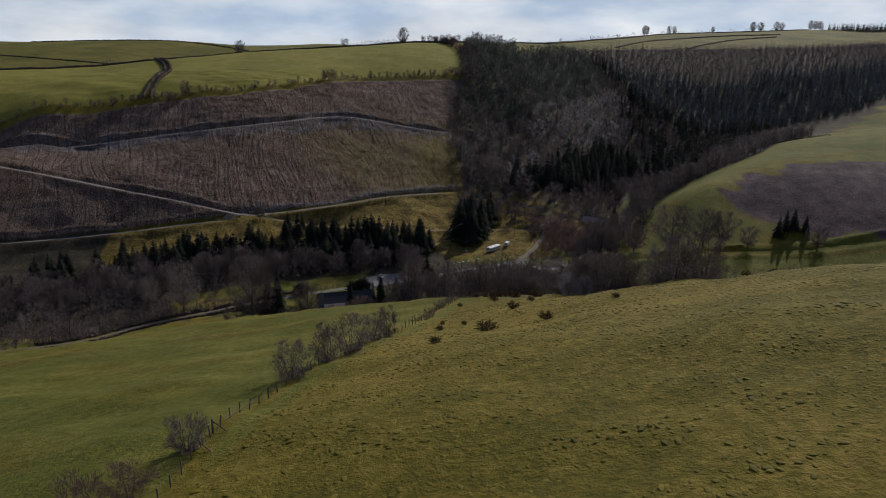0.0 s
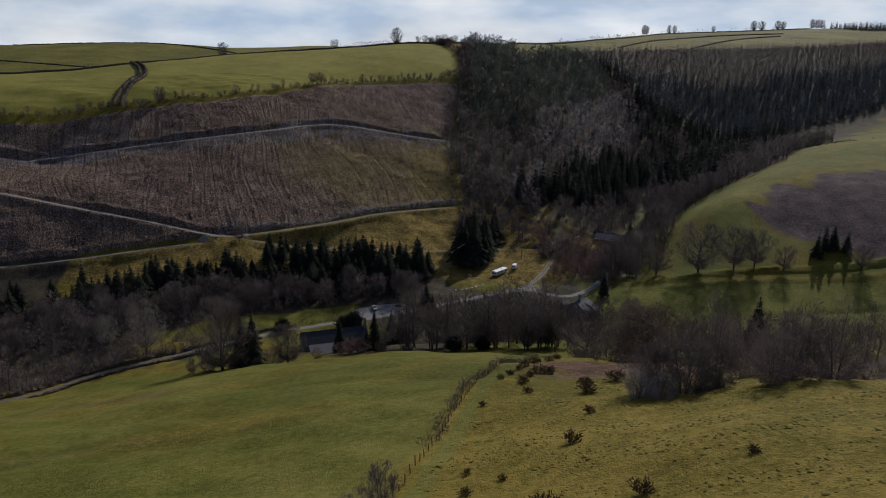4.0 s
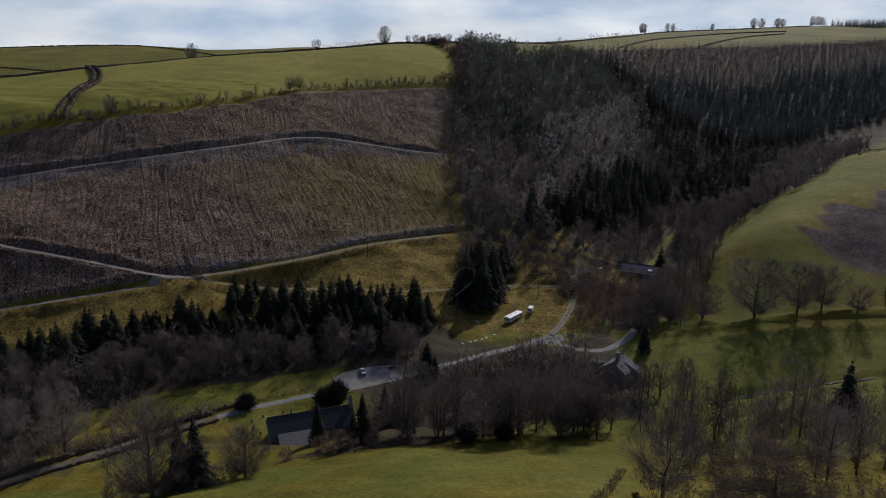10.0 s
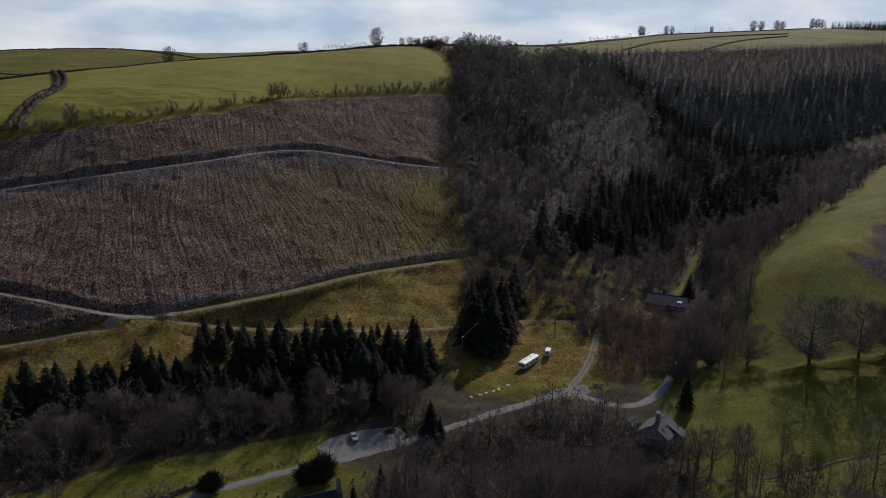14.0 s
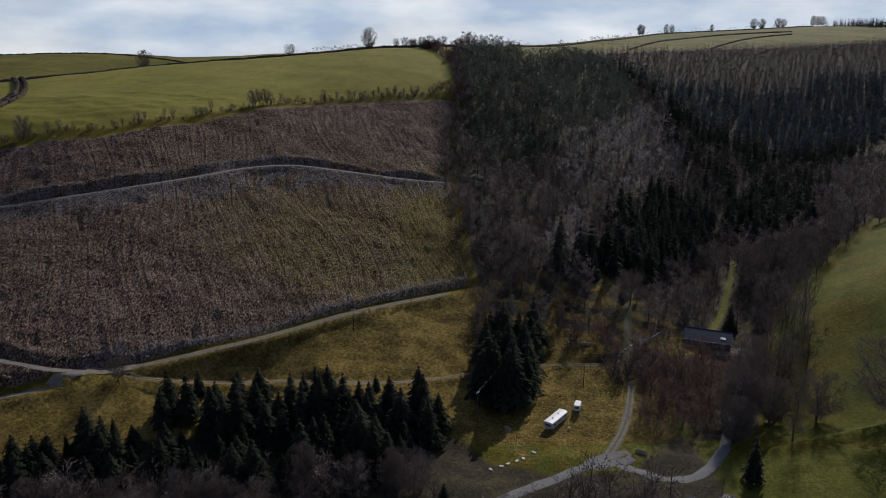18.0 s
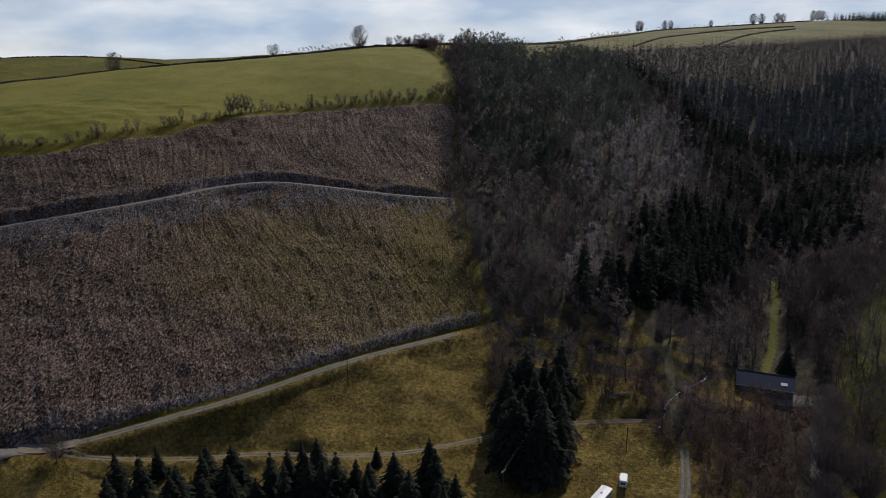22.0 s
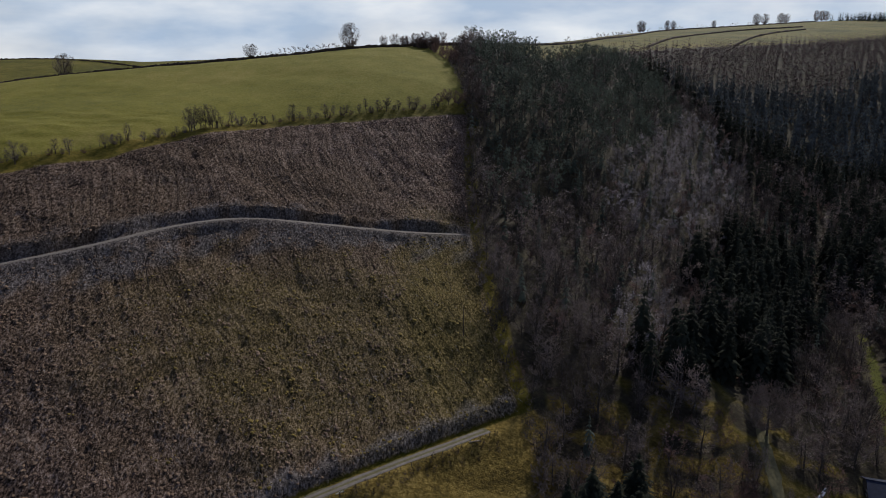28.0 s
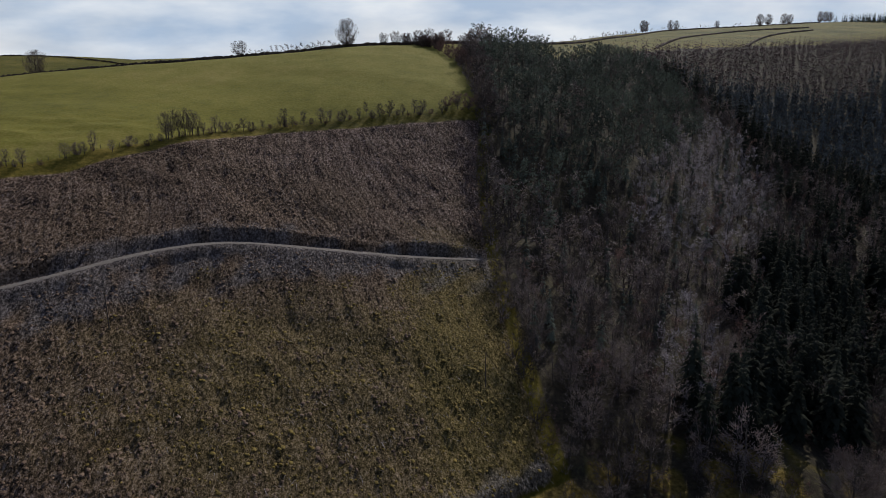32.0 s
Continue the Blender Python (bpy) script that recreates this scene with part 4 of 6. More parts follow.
def gully(x):
    """y of the shady hollow below the plantation."""
    return np.interp(x, [60, 100, 140, 165, 184, 211, 255, 284, 353, 442, 900], [900, 862, 856, 840, 790, 768, 757, 752, 792, 822, 1150])


def larch_line(x):
    return np.interp(x, [60, 180, 235, 315, 430, 515, 900], [800, 845, 865, 890, 962, 992, 1290])


GARDENS = ((93, 453, 17, 15), (57, 354, 9, 10), (22, 398, 24, 20), (-38, 352, 16, 8), (64, 475, 7, 22), (40, 436, 12, 4), (58, 446, 9, 5), (68, 455, 8, 5), (78, 450, 12, 8))


def wood_slope(x, y):
    return (x > forest_edge(y) - 0.5) & (x < spur_edge(y) - 3) & (y < far_edge(x)) & (y > 440) & (near_line(x, y, RIDE)[0] > 3.5)


rs = np.random.RandomState(23)
mixed = scatter(rs, -8, 330, 440, 870, 5.9, lambda x, y: wood_slope(x, y) & (y < gully(x)) & clear(x, y, 0.5) & away(x, y, *GARDENS))
mx, my = mixed[:, 0], mixed[:, 1]
jit = rs.normal(0, 1, len(mixed))


def capsule(x, y, x0, y0, x1, y1):
    """Distance to a stretch of line on the plan."""
    k = np.clip(((x - x0) * (x1 - x0) + (y - y0) * (y1 - y0)) / ((x1 - x0) ** 2 + (y1 - y0) ** 2), 0, 1)
    return np.hypot(x - x0 - (x1 - x0) * k, y - y0 - (y1 - y0) * k)


rag = wave(mx, my, 34, 12) * 7 + 5 * jit
grey = (capsule(mx, my, 88, 618, 158, 728) < 27 + rag) | (capsule(mx, my, 40, 500, 62, 560) < 9 + 0.5 * rag)
bank_spruce = (capsule(mx, my, 98, 552, 138, 606) < 21 + rag) | (capsule(mx, my, 172, 592, 236, 690) < 25 + rag) | (capsule(mx, my, 176, 730, 200, 660) < 9 + rag)
pines = (mx < 150) & (my > 600 + (mx - 10) * 0.62 + 16 * jit) & (mx > forest_edge(my) + 9 + 5 * jit)
near_brook = (mx > brook_at(my) - 12) & (my < 525 + 10 * jit)
# spruces added here stand in for the dark shade of the hollow
shade = (my > gully(mx) - 34 + 8 * jit) & (mx > 150)
open_foot = (my < 505) & (mx < 88) & (wave(mx, my, 17, 37) + 0.5 * jit > -0.35)
low_spruce = capsule(mx, my, 60, 500, 92, 528) < 13 + 0.6 * rag
kind = np.full(len(mixed), 1)
kind[jit > 1.0] = 5
kind[jit < -1.4] = 4
kind[pines] = np.where(jit[pines] < -1.3, 1, 2)
kind[grey] = np.where(jit[grey] > 1.1, 5, np.where(jit[grey] < -1.2, 4, 0))
kind[bank_spruce | shade | low_spruce] = 3
kind[open_foot & ~low_spruce] = np.where(jit[open_foot & ~low_spruce] > 0.9, 1, 6)
kind[near_brook] = np.where(jit[near_brook] > 1.6, 4, np.where(jit[near_brook] < -0.8, 6, 1))
close = my < 555
stand("woodland", mixed[kind == 0], BARE_FAR, [M_BARK, M_TWIG_GREY], "pale grey bare birches on the slope", "woodland", rs, 0.6, 1.0)
stand("woodland", mixed[(kind == 1) & ~close], BARE_FAR, [M_BARK, M_TWIG], "dark bare broadleaved trees on the slope", "woodland", rs, 0.65, 1.3)
stand("woodland", mixed[(kind == 1) & close], BARE_NEAR, [M_BARK, M_TWIG], "round-headed bare trees at the foot of the slope", "woodland", rs, 0.65, 1.3)
stand("woodland", mixed[kind == 2], PINE, [M_BARK, M_FIR], "dark green pines crowding the upper slope", "woodland", rs, 0.65, 1.1)
stand("woodland", mixed[kind == 5], SPRUCE_MID, [M_BARK, M_FIR], "scattered dark firs among bare trees", "woodland", rs, 0.45, 0.95)
stand("woodland", mixed[(kind == 3) & (my < 640)], SPRUCE_NEAR, [M_BARK, M_SPRUCE], "tall dark spruces above the brook", "woodland", rs, 0.9, 1.55)
stand("woodland", mixed[(kind == 3) & (my >= 640)], SPRUCE_MID, [M_BARK, M_SPRUCE], "tall dark spruces, partly added for the hollow's shade", "woodland", rs, 0.9, 1.4)
stand("woodland", mixed[kind == 4], BARE_FAR, [M_BARK, M_TWIG_RED], "reddish brown bare trees in the wood", "woodland", rs, 0.6, 1.0)
far = scatter(rs, 60, 1000, 740, 1460, 6.3, lambda x, y: (y > gully(x)) & (y < far_edge(x)) & (x < spur_edge(y) + 10))
top = far[:, 1] > larch_line(far[:, 0]) + 14 * wave(far[:, 0], far[:, 1], 60, 71)
stand("plantation", far[~top], SPRUCE_FAR, [M_BARK, M_SPRUCE_HAZE], "dense dark spruce plantation on the far slope", "plantation", rs, 0.85, 1.35)
stand("plantation", far[top], LARCH_FAR, [M_BARK, M_LARCH], "brown leafless larches along the top of the plantation", "plantation", rs, 0.75, 1.05)
low_wood = scatter(rs, -330, 66, 286, 384, 4.4, lambda x, y: clear(x, y, 2.5) & np.where(x < -18, (y > wood_foot(x) + 2) & (y < spruce_foot(x) + 3), (y > np.interp(x, [-18, 0, 36, 70], [318, 305, 324, 330])) & (y < 366)) & away(x, y, (-46, 328, 44, 15), (57, 354, 10, 12), (-36, 352, 18, 9), (22, 396, 30, 24), (38, 320, 14, 8)))
tall = rs.rand(len(low_wood)) < 0.45
stand("woodland", low_wood[tall], BARE_MID, [M_BARK, M_TWIG], "tangled bare trees along the valley floor", "woodland", rs, 0.6, 1.15)
stand("scrub", low_wood[~tall], SCRUB, [M_BARK, M_TWIG], "brown bare scrub along the valley floor", "scrub", rs, 0.7, 1.5)
thicket = scatter(rs, 30, 106, 392, 460, 3.4, lambda x, y: clear(x, y, 1.2) & (x > 46 + 0 * y) & (x < brook_at(y) - 3) & away(x, y, (92, 456, 14, 9), (93, 446, 7, 5), (58, 446, 9, 5), (68, 455, 8, 5), (78, 450, 10, 6)))
thin = rs.rand(len(thicket)) < 0.35
stand("scrub", thicket[~thin], SCRUB, [M_BARK, M_TWIG_RED], "dense reddish brown thicket beside the lane", "scrub", rs, 0.6, 1.4)
stand("woodland", thicket[thin], BARE_MID, [M_BARK, M_TWIG_RED], "reddish brown trees in the thicket beside the lane", "woodland", rs, 0.5, 0.95)
brookside = scatter(rs, 60, 330, 384, 700, 7.0, lambda x, y: (x > brook_at(y) + 2) & (x < spur_edge(y) + 11) & (x < brook_at(y) + 60) & clear(x, y, 1.2))
stand("woodland", brookside[brookside[:, 1] < 520], BARE_TALL, [M_BARK, M_TWIG], "bare alders and oaks lining the brook below the spur", "woodland", rs, 0.6, 1.0)
stand("woodland", brookside[brookside[:, 1] >= 520], BARE_FAR, [M_BARK, M_TWIG], "bare trees along the upper brook", "woodland", rs, 0.8, 1.3)
copse = scatter(rs, 56, 190, 266, 328, 8.6, lambda x, y: clear(x, y, 1.0) & (y > 262 + 10 * wave(x, y, 30, 3)) & (y < 322 + 3 * wave(x, y, 12, 4)))
stand("woodland", copse, BARE_TALL, [M_BARK, M_TWIG], "open copse of tall bare trees below the bracken", "woodland", rs, 0.55, 1.1)

lane_wood = scatter(rs, -245, -104, 240, 326, 4.2, lambda x, y: clear(x, y, 1.6) & (y < wood_foot(x) + 3) & (y > np.interp(x, [-330, -240, -160, -137, -104], [236, 170, 252, 285, 308])) & ((x < -132) | (wave(x, y, 14, 44) > 0.25)))
stand("scrub", lane_wood[np.arange(len(lane_wood)) % 3 > 0], SCRUB, [M_BARK, M_TWIG], "brown bare scrub above the field lane", "scrub", rs, 0.6, 1.3)
stand("woodland", lane_wood[::3], BARE_MID, [M_BARK, M_TWIG], "dark bare trees above the field lane", "woodland", rs, 0.4, 0.85)
fade = scatter(rs, 44, 66, 422, 450, 3.0, lambda x, y: (near_line(x, y, FARM_TRACK)[0] < 7) & away(x, y, (58, 446, 5, 3)))
stand("scrub", fade, SCRUB, [M_BARK, M_TWIG], "grey brown scrub closing over the farm track", "scrub", rs, 0.6, 1.3)
edge_y = np.arange(440, 780, 2.6)
rim = np.column_stack([forest_edge(edge_y) + rs.uniform(-3.0, 3.0, len(edge_y)), edge_y + rs.normal(0, 1, len(edge_y))])
rim = rim[clear(rim[:, 0], rim[:, 1], 0.8)]
stand("scrub", rim, SCRUB, [M_BARK, M_TWIG], "bare scrub along the straight edge of the wood", "scrub", rs, 0.5, 1.4)
footwood = mixed[kind == 6]
stand("scrub", footwood, SCRUB, [M_BARK, M_TWIG_RED], "low reddish scrub in the glades", "scrub", rs, 0.4, 1.1)

# ---- brash, stumps and tussocks on the open ground ----
def litter_parts(r, n, size, wide, flat, way=None):
    trunk, crown = [[], []], [[], []]
    for k in range(n):
        a = r.rand() * 6.283 if way is None else way + r.normal(0, 0.45)
        p = r.normal(0, size * 0.35, 3) * (1, 1, 0) + np.array([0, 0, 0.05 + 0.25 * r.rand() * size])
        d = np.array([math.cos(a), math.sin(a), r.uniform(-0.1, flat)]) * size * r.uniform(0.4, 1.0)
        blade(crown, p - d * 0.5, p + d * 0.5, wide * r.uniform(0.6, 1.3), (0, 0.2, 1))
    return trunk, crown


def mound_parts(r, w, h, blades):
    """A low, lumpy mound of litter with a few dry stalks, longer than it is wide."""
    trunk, crown = [[], []], [[], []]
    n = 6
    for f, z in ((1.0, -0.25), (0.62, 0.72)):
        for k in range(n):
            a = 6.2832 * (k + 0.5 * (f < 1)) / n
            q = w * f * r.uniform(0.7, 1.2)
            crown[0].append(np.array([math.cos(a) * q, math.sin(a) * q * 1.5, h * z * r.uniform(0.7, 1.2)]))
    crown[0].append(np.array([r.normal(0, 0.15) * w, r.normal(0, 0.2) * w, h]))
    for k in range(n):
        k2 = (k + 1) % n
        crown[1] += [(k, k2, n + k), (k2, n + k2, n + k), (n + k, n + k2, 2 * n)]
    for k in range(blades):
        a = r.rand() * 6.283
        p = np.array([math.cos(a) * w * 0.5, math.sin(a) * w * 0.6, h * 0.6])
        blade(crown, p, p + np.array([math.cos(a) * 0.35, math.sin(a) * 0.45, r.uniform(0.05, 0.4)]) * w * 1.3, 0.05, (0, 0, 1))
    return trunk, crown


BRASH = [litter_parts(rt, 3, 2.2, 0.060, 0.22, 1.85) for _ in range(6)]
MOUND = [mound_parts(rt, rt.uniform(0.22, 0.48), rt.uniform(0.10, 0.24), 2) for _ in range(12)]
TUFT = [shrub_parts(rt, 0.5, 0.45, 5, 2, 0.07) for _ in range(4)]
slope = scatter(rs, -200, 6, 385, 640, 1.15, lambda x, y: (in_felled(x, y) > 0.6) & clear(x, y, 0.4))
row = np.sin(furrow(slope[:, 0], slope[:, 1]))
dt = np.minimum(near_line(slope[:, 0], slope[:, 1], TRACK_UP)[0], np.minimum(near_line(slope[:, 0], slope[:, 1], TRACK_RIGHT)[0], near_line(slope[:, 0], slope[:, 1], TRACK_DIAG)[0]))
stand("brash", slope[(rs.rand(len(slope)) < 0.10 + 0.08 * (row > 0.1) + 0.5 * (dt < 6))], BRASH, [M_BARK, M_BRASH], "grey cut branches littering the felled slope", "brash", rs, 0.4, 1.1, 0.5)
heap = (rs.rand(len(slope)) < np.clip(0.62 + 0.30 * row + 0.25 * wave(slope[:, 0], slope[:, 1], 16, 63), 0.12, 0.95)) & (dt > 3.5)
green = np.maximum(blob(slope[:, 0], slope[:, 1], -14, 505, 24, 60, 0.5), 0.7 * blob(slope[:, 0], slope[:, 1], -48, 490, 55, 38, 0.5)) + 0.35 * wave(slope[:, 0], slope[:, 1], 14, 64) > 0.55
stand("mounds", slope[heap & ~green], MOUND, [M_BARK, M_LITTER], "brown mounds of stumps and litter on the felled slope", "mound", rs, 0.4, 1.5, 0.8, 0.1)
stand("mounds", slope[heap & green], MOUND, [M_BARK, M_MOSS], "yellow green mossy hummocks on the felled slope", "mound", rs, 0.4, 1.4, 0.8, 0.1)
roadside = np.array([q[:2] for o in (3.4, 4.4) for q in resample(beside(ROAD[7:11], o), 1.6)])
roadside = roadside + rs.normal(0, 0.3, roadside.shape)
stand("scrub", roadside, SCRUB, [M_BARK, M_BRAMBLE], "brown bare hedge beside the lane", "hedge", rs, 0.25, 0.45)
laneside = np.vstack([resample(beside(FIELD_LANE, o), 2.4)[:, :2] for o in (4.0, 5.5)]) 
stand("scrub", laneside + rs.normal(0, 0.6, laneside.shape), SCRUB, [M_BARK, M_TWIG], "bare scrub beside the earthy lane", "scrub", rs, 0.5, 1.1)
tufts = scatter(rs, -180, 62, 384, 480, 1.75, lambda x, y: (in_felled(x, y) < 0.3) & clear(x, y, 0.2) & (x < forest_edge(y) + 60) & ((y < np.where(x > -123, line_y(TRACK_RIGHT, x), line_y(TRACK_LEFT, x))) | (x > 4)) & (y > 388 + wave(x, y, 20, 9) * 4) & (y < 470))
stand("tussocks", tufts, TUFT, [M_BARK, M_TUFT], "straw-coloured tussocks of rough grass", "tussock grass", rs, 0.6, 1.4)


banks = np.vstack([resample(beside(TRACK_RIGHT[1:-1], o), 1.9)[:, :2] for o in (-3.6, -5.0)] + [resample(beside(TRACK_LEFT[1:6], o), 2.2)[:, :2] for o in (3.8, 5.4)] + [resample(beside(PATH_LOW[2:8], 2.6), 2.2)[:, :2]])
stand("brambles", banks + rs.normal(0, 0.5, banks.shape), SCRUB, [M_BARK, M_BRAMBLE], "dark brown brambles and brash along the forest tracks", "bramble", rs, 0.18, 0.40)

# ---- single trees ----
ra = np.random.RandomState(5)
M_TWIG_PALE = foliage("grey_brown_twigs", (0.105, 0.088, 0.078), (0.270, 0.230, 0.205))
OAKS = [plant("bare_tree", *bare_parts(ra, 12, 5.4, 1, 22, 6500, 0.030, 0.20, 0.60, 0.10), M_BARK, M_TWIG, "spreading bare broadleaved tree with a dark trunk", "tree") for _ in range(4)]
SLIM = [plant("slender_tree", *bare_parts(ra, 12, 2.7, 1 + (k == 2) * 2, 12 - 6 * (k == 2), 1600, 0.030, 0.25, 0.9, 0.11), M_BARK, M_TWIG, "slender bare tree with upswept twigs", "tree") for k in range(3)]
PALE = [plant("pale_tree", *bare_parts(ra, 12, 4.3, 1, 20, 5000, 0.030, 0.26, 0.9, 0.09), M_BARK, M_TWIG_PALE, "pale grey bare tree catching the sun", "tree") for k in range(2)]
BROWN = [plant("larch_tree", *bare_parts(ra, 12, 5.6, 1, 34, 14000, 0.030, 0.06, -0.25, 0.09), M_BARK, M_BRAMBLE, "brown leafless larch with drooping branches", "tree") for k in range(2)]
SPRUCES = [plant("spruce_tree", *conifer_parts(ra, 12, 3.7 - 0.35 * _, 26, 11, 3), M_BARK, M_SPRUCE, "dark green spruce with drooping boughs", "conifer") for _ in range(4)]
NARROW = [plant("narrow_conifer", *conifer_parts(ra, 12, 2.3, 34, 11, 3, 0.6), M_BARK, M_SPRUCE, "narrow dark conifer with short boughs", "conifer") for _ in range(2)]
YEWS = [plant("yew_tree", *shrub_parts(ra, 6.5, 3.4, 420, 10, 0.11), M_BARK, M_SPRUCE, "broad dark green yew", "tree") for _ in range(2)]
THORNS = [plant("thorn_bush", *bare_parts(ra, 5, 2.3, 4, 6, 3200, 0.026, 0.05, 0.55, 0.13), M_BARK, M_TWIG, "tangled bare hawthorn in a field boundary", "bush") for _ in range(3)]
BLOSSOM = [plant("blackthorn_bush", *bare_parts(ra, 5, 2.4, 5, 5, 1900, 0.022, 0.04, 0.5, 0.14), M_BARK, M_TWIG_GREY, "grey bare blackthorn bush with pale twigs", "bush") for _ in range(2)]
RUSSET = [plant("russet_bush", *bare_parts(ra, 4, 2.2, 6, 4, 2200, 0.026, 0.05, 0.6, 0.15), M_BARK, M_TWIG_RED, "reddish brown bare bush", "bush") for _ in range(2)]
GORSES = [plant("gorse_bush", *shrub_parts(ra, 1.3, 1.1, 60, 6, 0.05), M_BARK, M_GORSE, "small dark brown gorse bush in rough grass", "bush") for _ in range(3)]


def plants(kinds, spots, group, unit, broad=1.0):
    """Stands one plant on each spot (x, y, height); unit is the height that the kind was made with."""
    z = land(np.array([q[0] for q in spots], float), np.array([q[1] for q in spots], float))
    for i, (x, y, h) in enumerate(spots):
        tagged(put(kinds[i % len(kinds)], x, y, h / unit, (i * 137 + x * 31) % 360, float(z[i]), broad * (0.85 + 0.3 * ((x * 7.3 + y * 3.1) % 1))), group=group)


plants(THORNS, [(-19.3, 77, 4.8), (-16.6, 86, 5.3), (-14.2, 90.5, 5.3), (-12.2, 99, 4.0), (-10.6, 105.3, 5.0), (-22.3, 52.4, 3.6)], "thorns along the field fence", 5)
plants(RUSSET, [(-26, 42, 3.8), (-24, 45.5, 3.0), (-28, 39, 3.2)], "bushes along the field fence", 4)
plants(GORSES, [(-2.5, 88.9, 1.1), (-2.3, 107.5, 0.9), (-2.0, 113.1, 0.8), (1.7, 110.2, 0.7), (14.0, 101.5, 1.4), (18.4, 151.9, 1.7), (15.0, 130.6, 1.1), (25.0, 104.2, 0.9), (10.5, 118, 1.5), (5.0, 101.4, 1.8), (48, 112, 1.3), (53, 112.5, 1.4), (56, 114, 1.2), (17.8, 145.8, 1.9), (24.1, 154.5, 2.0), (13.8, 172.2, 2.2), (15.8, 172.5, 1.9), (8.9, 158.3, 1.5), (9.1, 151.3, 1.2), (11.1, 165.8, 1.3), (1.2, 144.3, 0.9), (5.4, 162.8, 1.1), (8.0, 171.4, 1.2), (10.4, 178.1, 1.3), (11.8, 181.3, 1.5), (15.0, 192.0, 1.5), (17.5, 203, 1.5), (22.1, 216.2, 1.6), (25.1, 221.2, 1.5), (30, 236, 1.5), (36, 158, 1.5)], "gorse on the near hill", 1.3)
plants(BLOSSOM, [(23.0, 136.4, 4.6), (26, 135, 4.0), (66, 150, 4.6), (82, 156, 5.0)], "blackthorns at the brow of the hill", 5)
plants(THORNS, [(24.5, 139, 7.2), (27.5, 140, 8.0), (30, 138, 8.4), (32.5, 141, 8.4), (35, 139, 7.6), (37, 143, 6.6), (40, 133, 7.5), (44, 136, 9.5), (49, 134, 9.0), (43, 149, 5.4), (48, 152, 6.2), (53, 148, 5.4), (59, 151, 6.6), (72, 150, 6.4), (77, 155, 6.6), (88, 152, 7.0), (95, 150, 6.4), (58, 172, 6), (70, 178, 6), (47, 178, 4.5), (84, 180, 6), (96, 172, 7), (104, 164, 7), (112, 158, 7), (62, 196, 5.5), (78, 205, 5), (96, 206, 6), (112, 196, 7), (38, 186, 2.4)], "thorns at the brow of the hill", 5)
DOME = [plant("dome_tree", *bare_parts(ra, 26, 9.6, 1, 36, 12000, 0.050, 0.10, 0.95, 0.075), M_BARK, M_TWIG, "dense round-headed bare tree with many stems", "tree") for k in range(2)]
plants(THORNS, [(-82, 254, 6), (-75, 257, 5), (-71, 260, 6), (-66, 265, 5), (-88, 256, 5), (-63, 269, 5)], "thorns at the foot of the trees", 5)
plants(DOME, [(-78.2, 255.6, 25), (-59.5, 267.5, 14), (-52, 366, 15), (-118, 345, 12), (-96, 352, 11), (-72, 358, 12), (73, 385, 15), (80, 397, 19), (86, 405, 20), (89, 396, 16), (97, 426, 15), (-28, 368, 10), (-28, 366, 13), (-160, 340, 15), (-180, 330, 14)], "round-headed trees of the valley", 26)
plants(PALE, [(-123, 299, 23), (-142, 306, 15)], "trees at the foot of the fields", 12)
plants(OAKS, [ (102, 393, 16), (121, 386, 26), (138.5, 386, 22), (149, 387, 19), (32.8, 307, 16), (38, 312, 17), (27, 303, 12), (89, 298, 14), (101, 294, 14), (116, 284, 14), (66.3, 474.4, 15), (-116.3, 405.3, 8), (204, 530, 12), (163, 385, 12), (201, 384, 13)], "large bare trees of the valley", 12)
plants(SLIM, [(-21, 307.5, 24), (-18, 307.7, 24), (-11, 301.9, 18), (-5, 307.1, 23), (-2, 309.6, 17), (7.5, 306.8, 15), (11, 300.0, 24), (24, 315.4, 19), (36.5, 311.5, 15), (40.5, 312, 16), (44, 310, 13), (60, 334.3, 13), (63, 335, 14), (67, 334.4, 14), (74.5, 335, 15), (77, 335.6, 13), (89, 337.6, 9), (104, 326, 10), (118, 327, 11), (133, 331, 10), (146, 334, 11), (30, 326, 11), (18, 324, 12), (8, 322, 12)], "slender trees by the stream", 12)
plants(OAKS, [(37, 240, 17)], "large bare trees of the valley", 12, 1.25)
plants(BROWN, [(44.5, 211, 17), (52, 246, 9)], "larches below the bracken", 12)
plants(SPRUCES, [ (-28, 317, 14), (-24, 320, 12), (-47.5, 301.5, 8), (-37, 305, 9), (-15, 354, 12), (-12, 351, 8), (184, 396, 13), (189, 399, 15), (195, 402, 13), (200, 398, 11), (124.6, 322, 20), (69.5, 365, 14), (106, 467, 12)], "single conifers of the valley", 12)
plants(NARROW, [(-73.6, 262.0, 19), (-70.1, 263.4, 20), (-33, 298, 16.5), (-47.3, 302.5, 15)], "narrow conifers of the valley", 12)
plants(YEWS, [(-50, 331, 6.5), (-46, 333, 6.8), (-76, 327, 5), (-2, 297, 6), (9, 299, 5)], "yews and hollies", 6.5)
rc = np.random.RandomState(8)
domes = scatter(rc, -230, -20, 296, 372, 9, lambda x, y: clear(x, y, 3) & (y > wood_foot(x) + 2) & (y < spruce_foot(x) + 1) & away(x, y, (-36, 352, 20, 10)) & (rc.rand(len(x)) < 0.75))
plants(OAKS, [(float(x), float(y), float(rc.uniform(8, 13))) for x, y in domes], "round bare trees of the valley wood", 12)
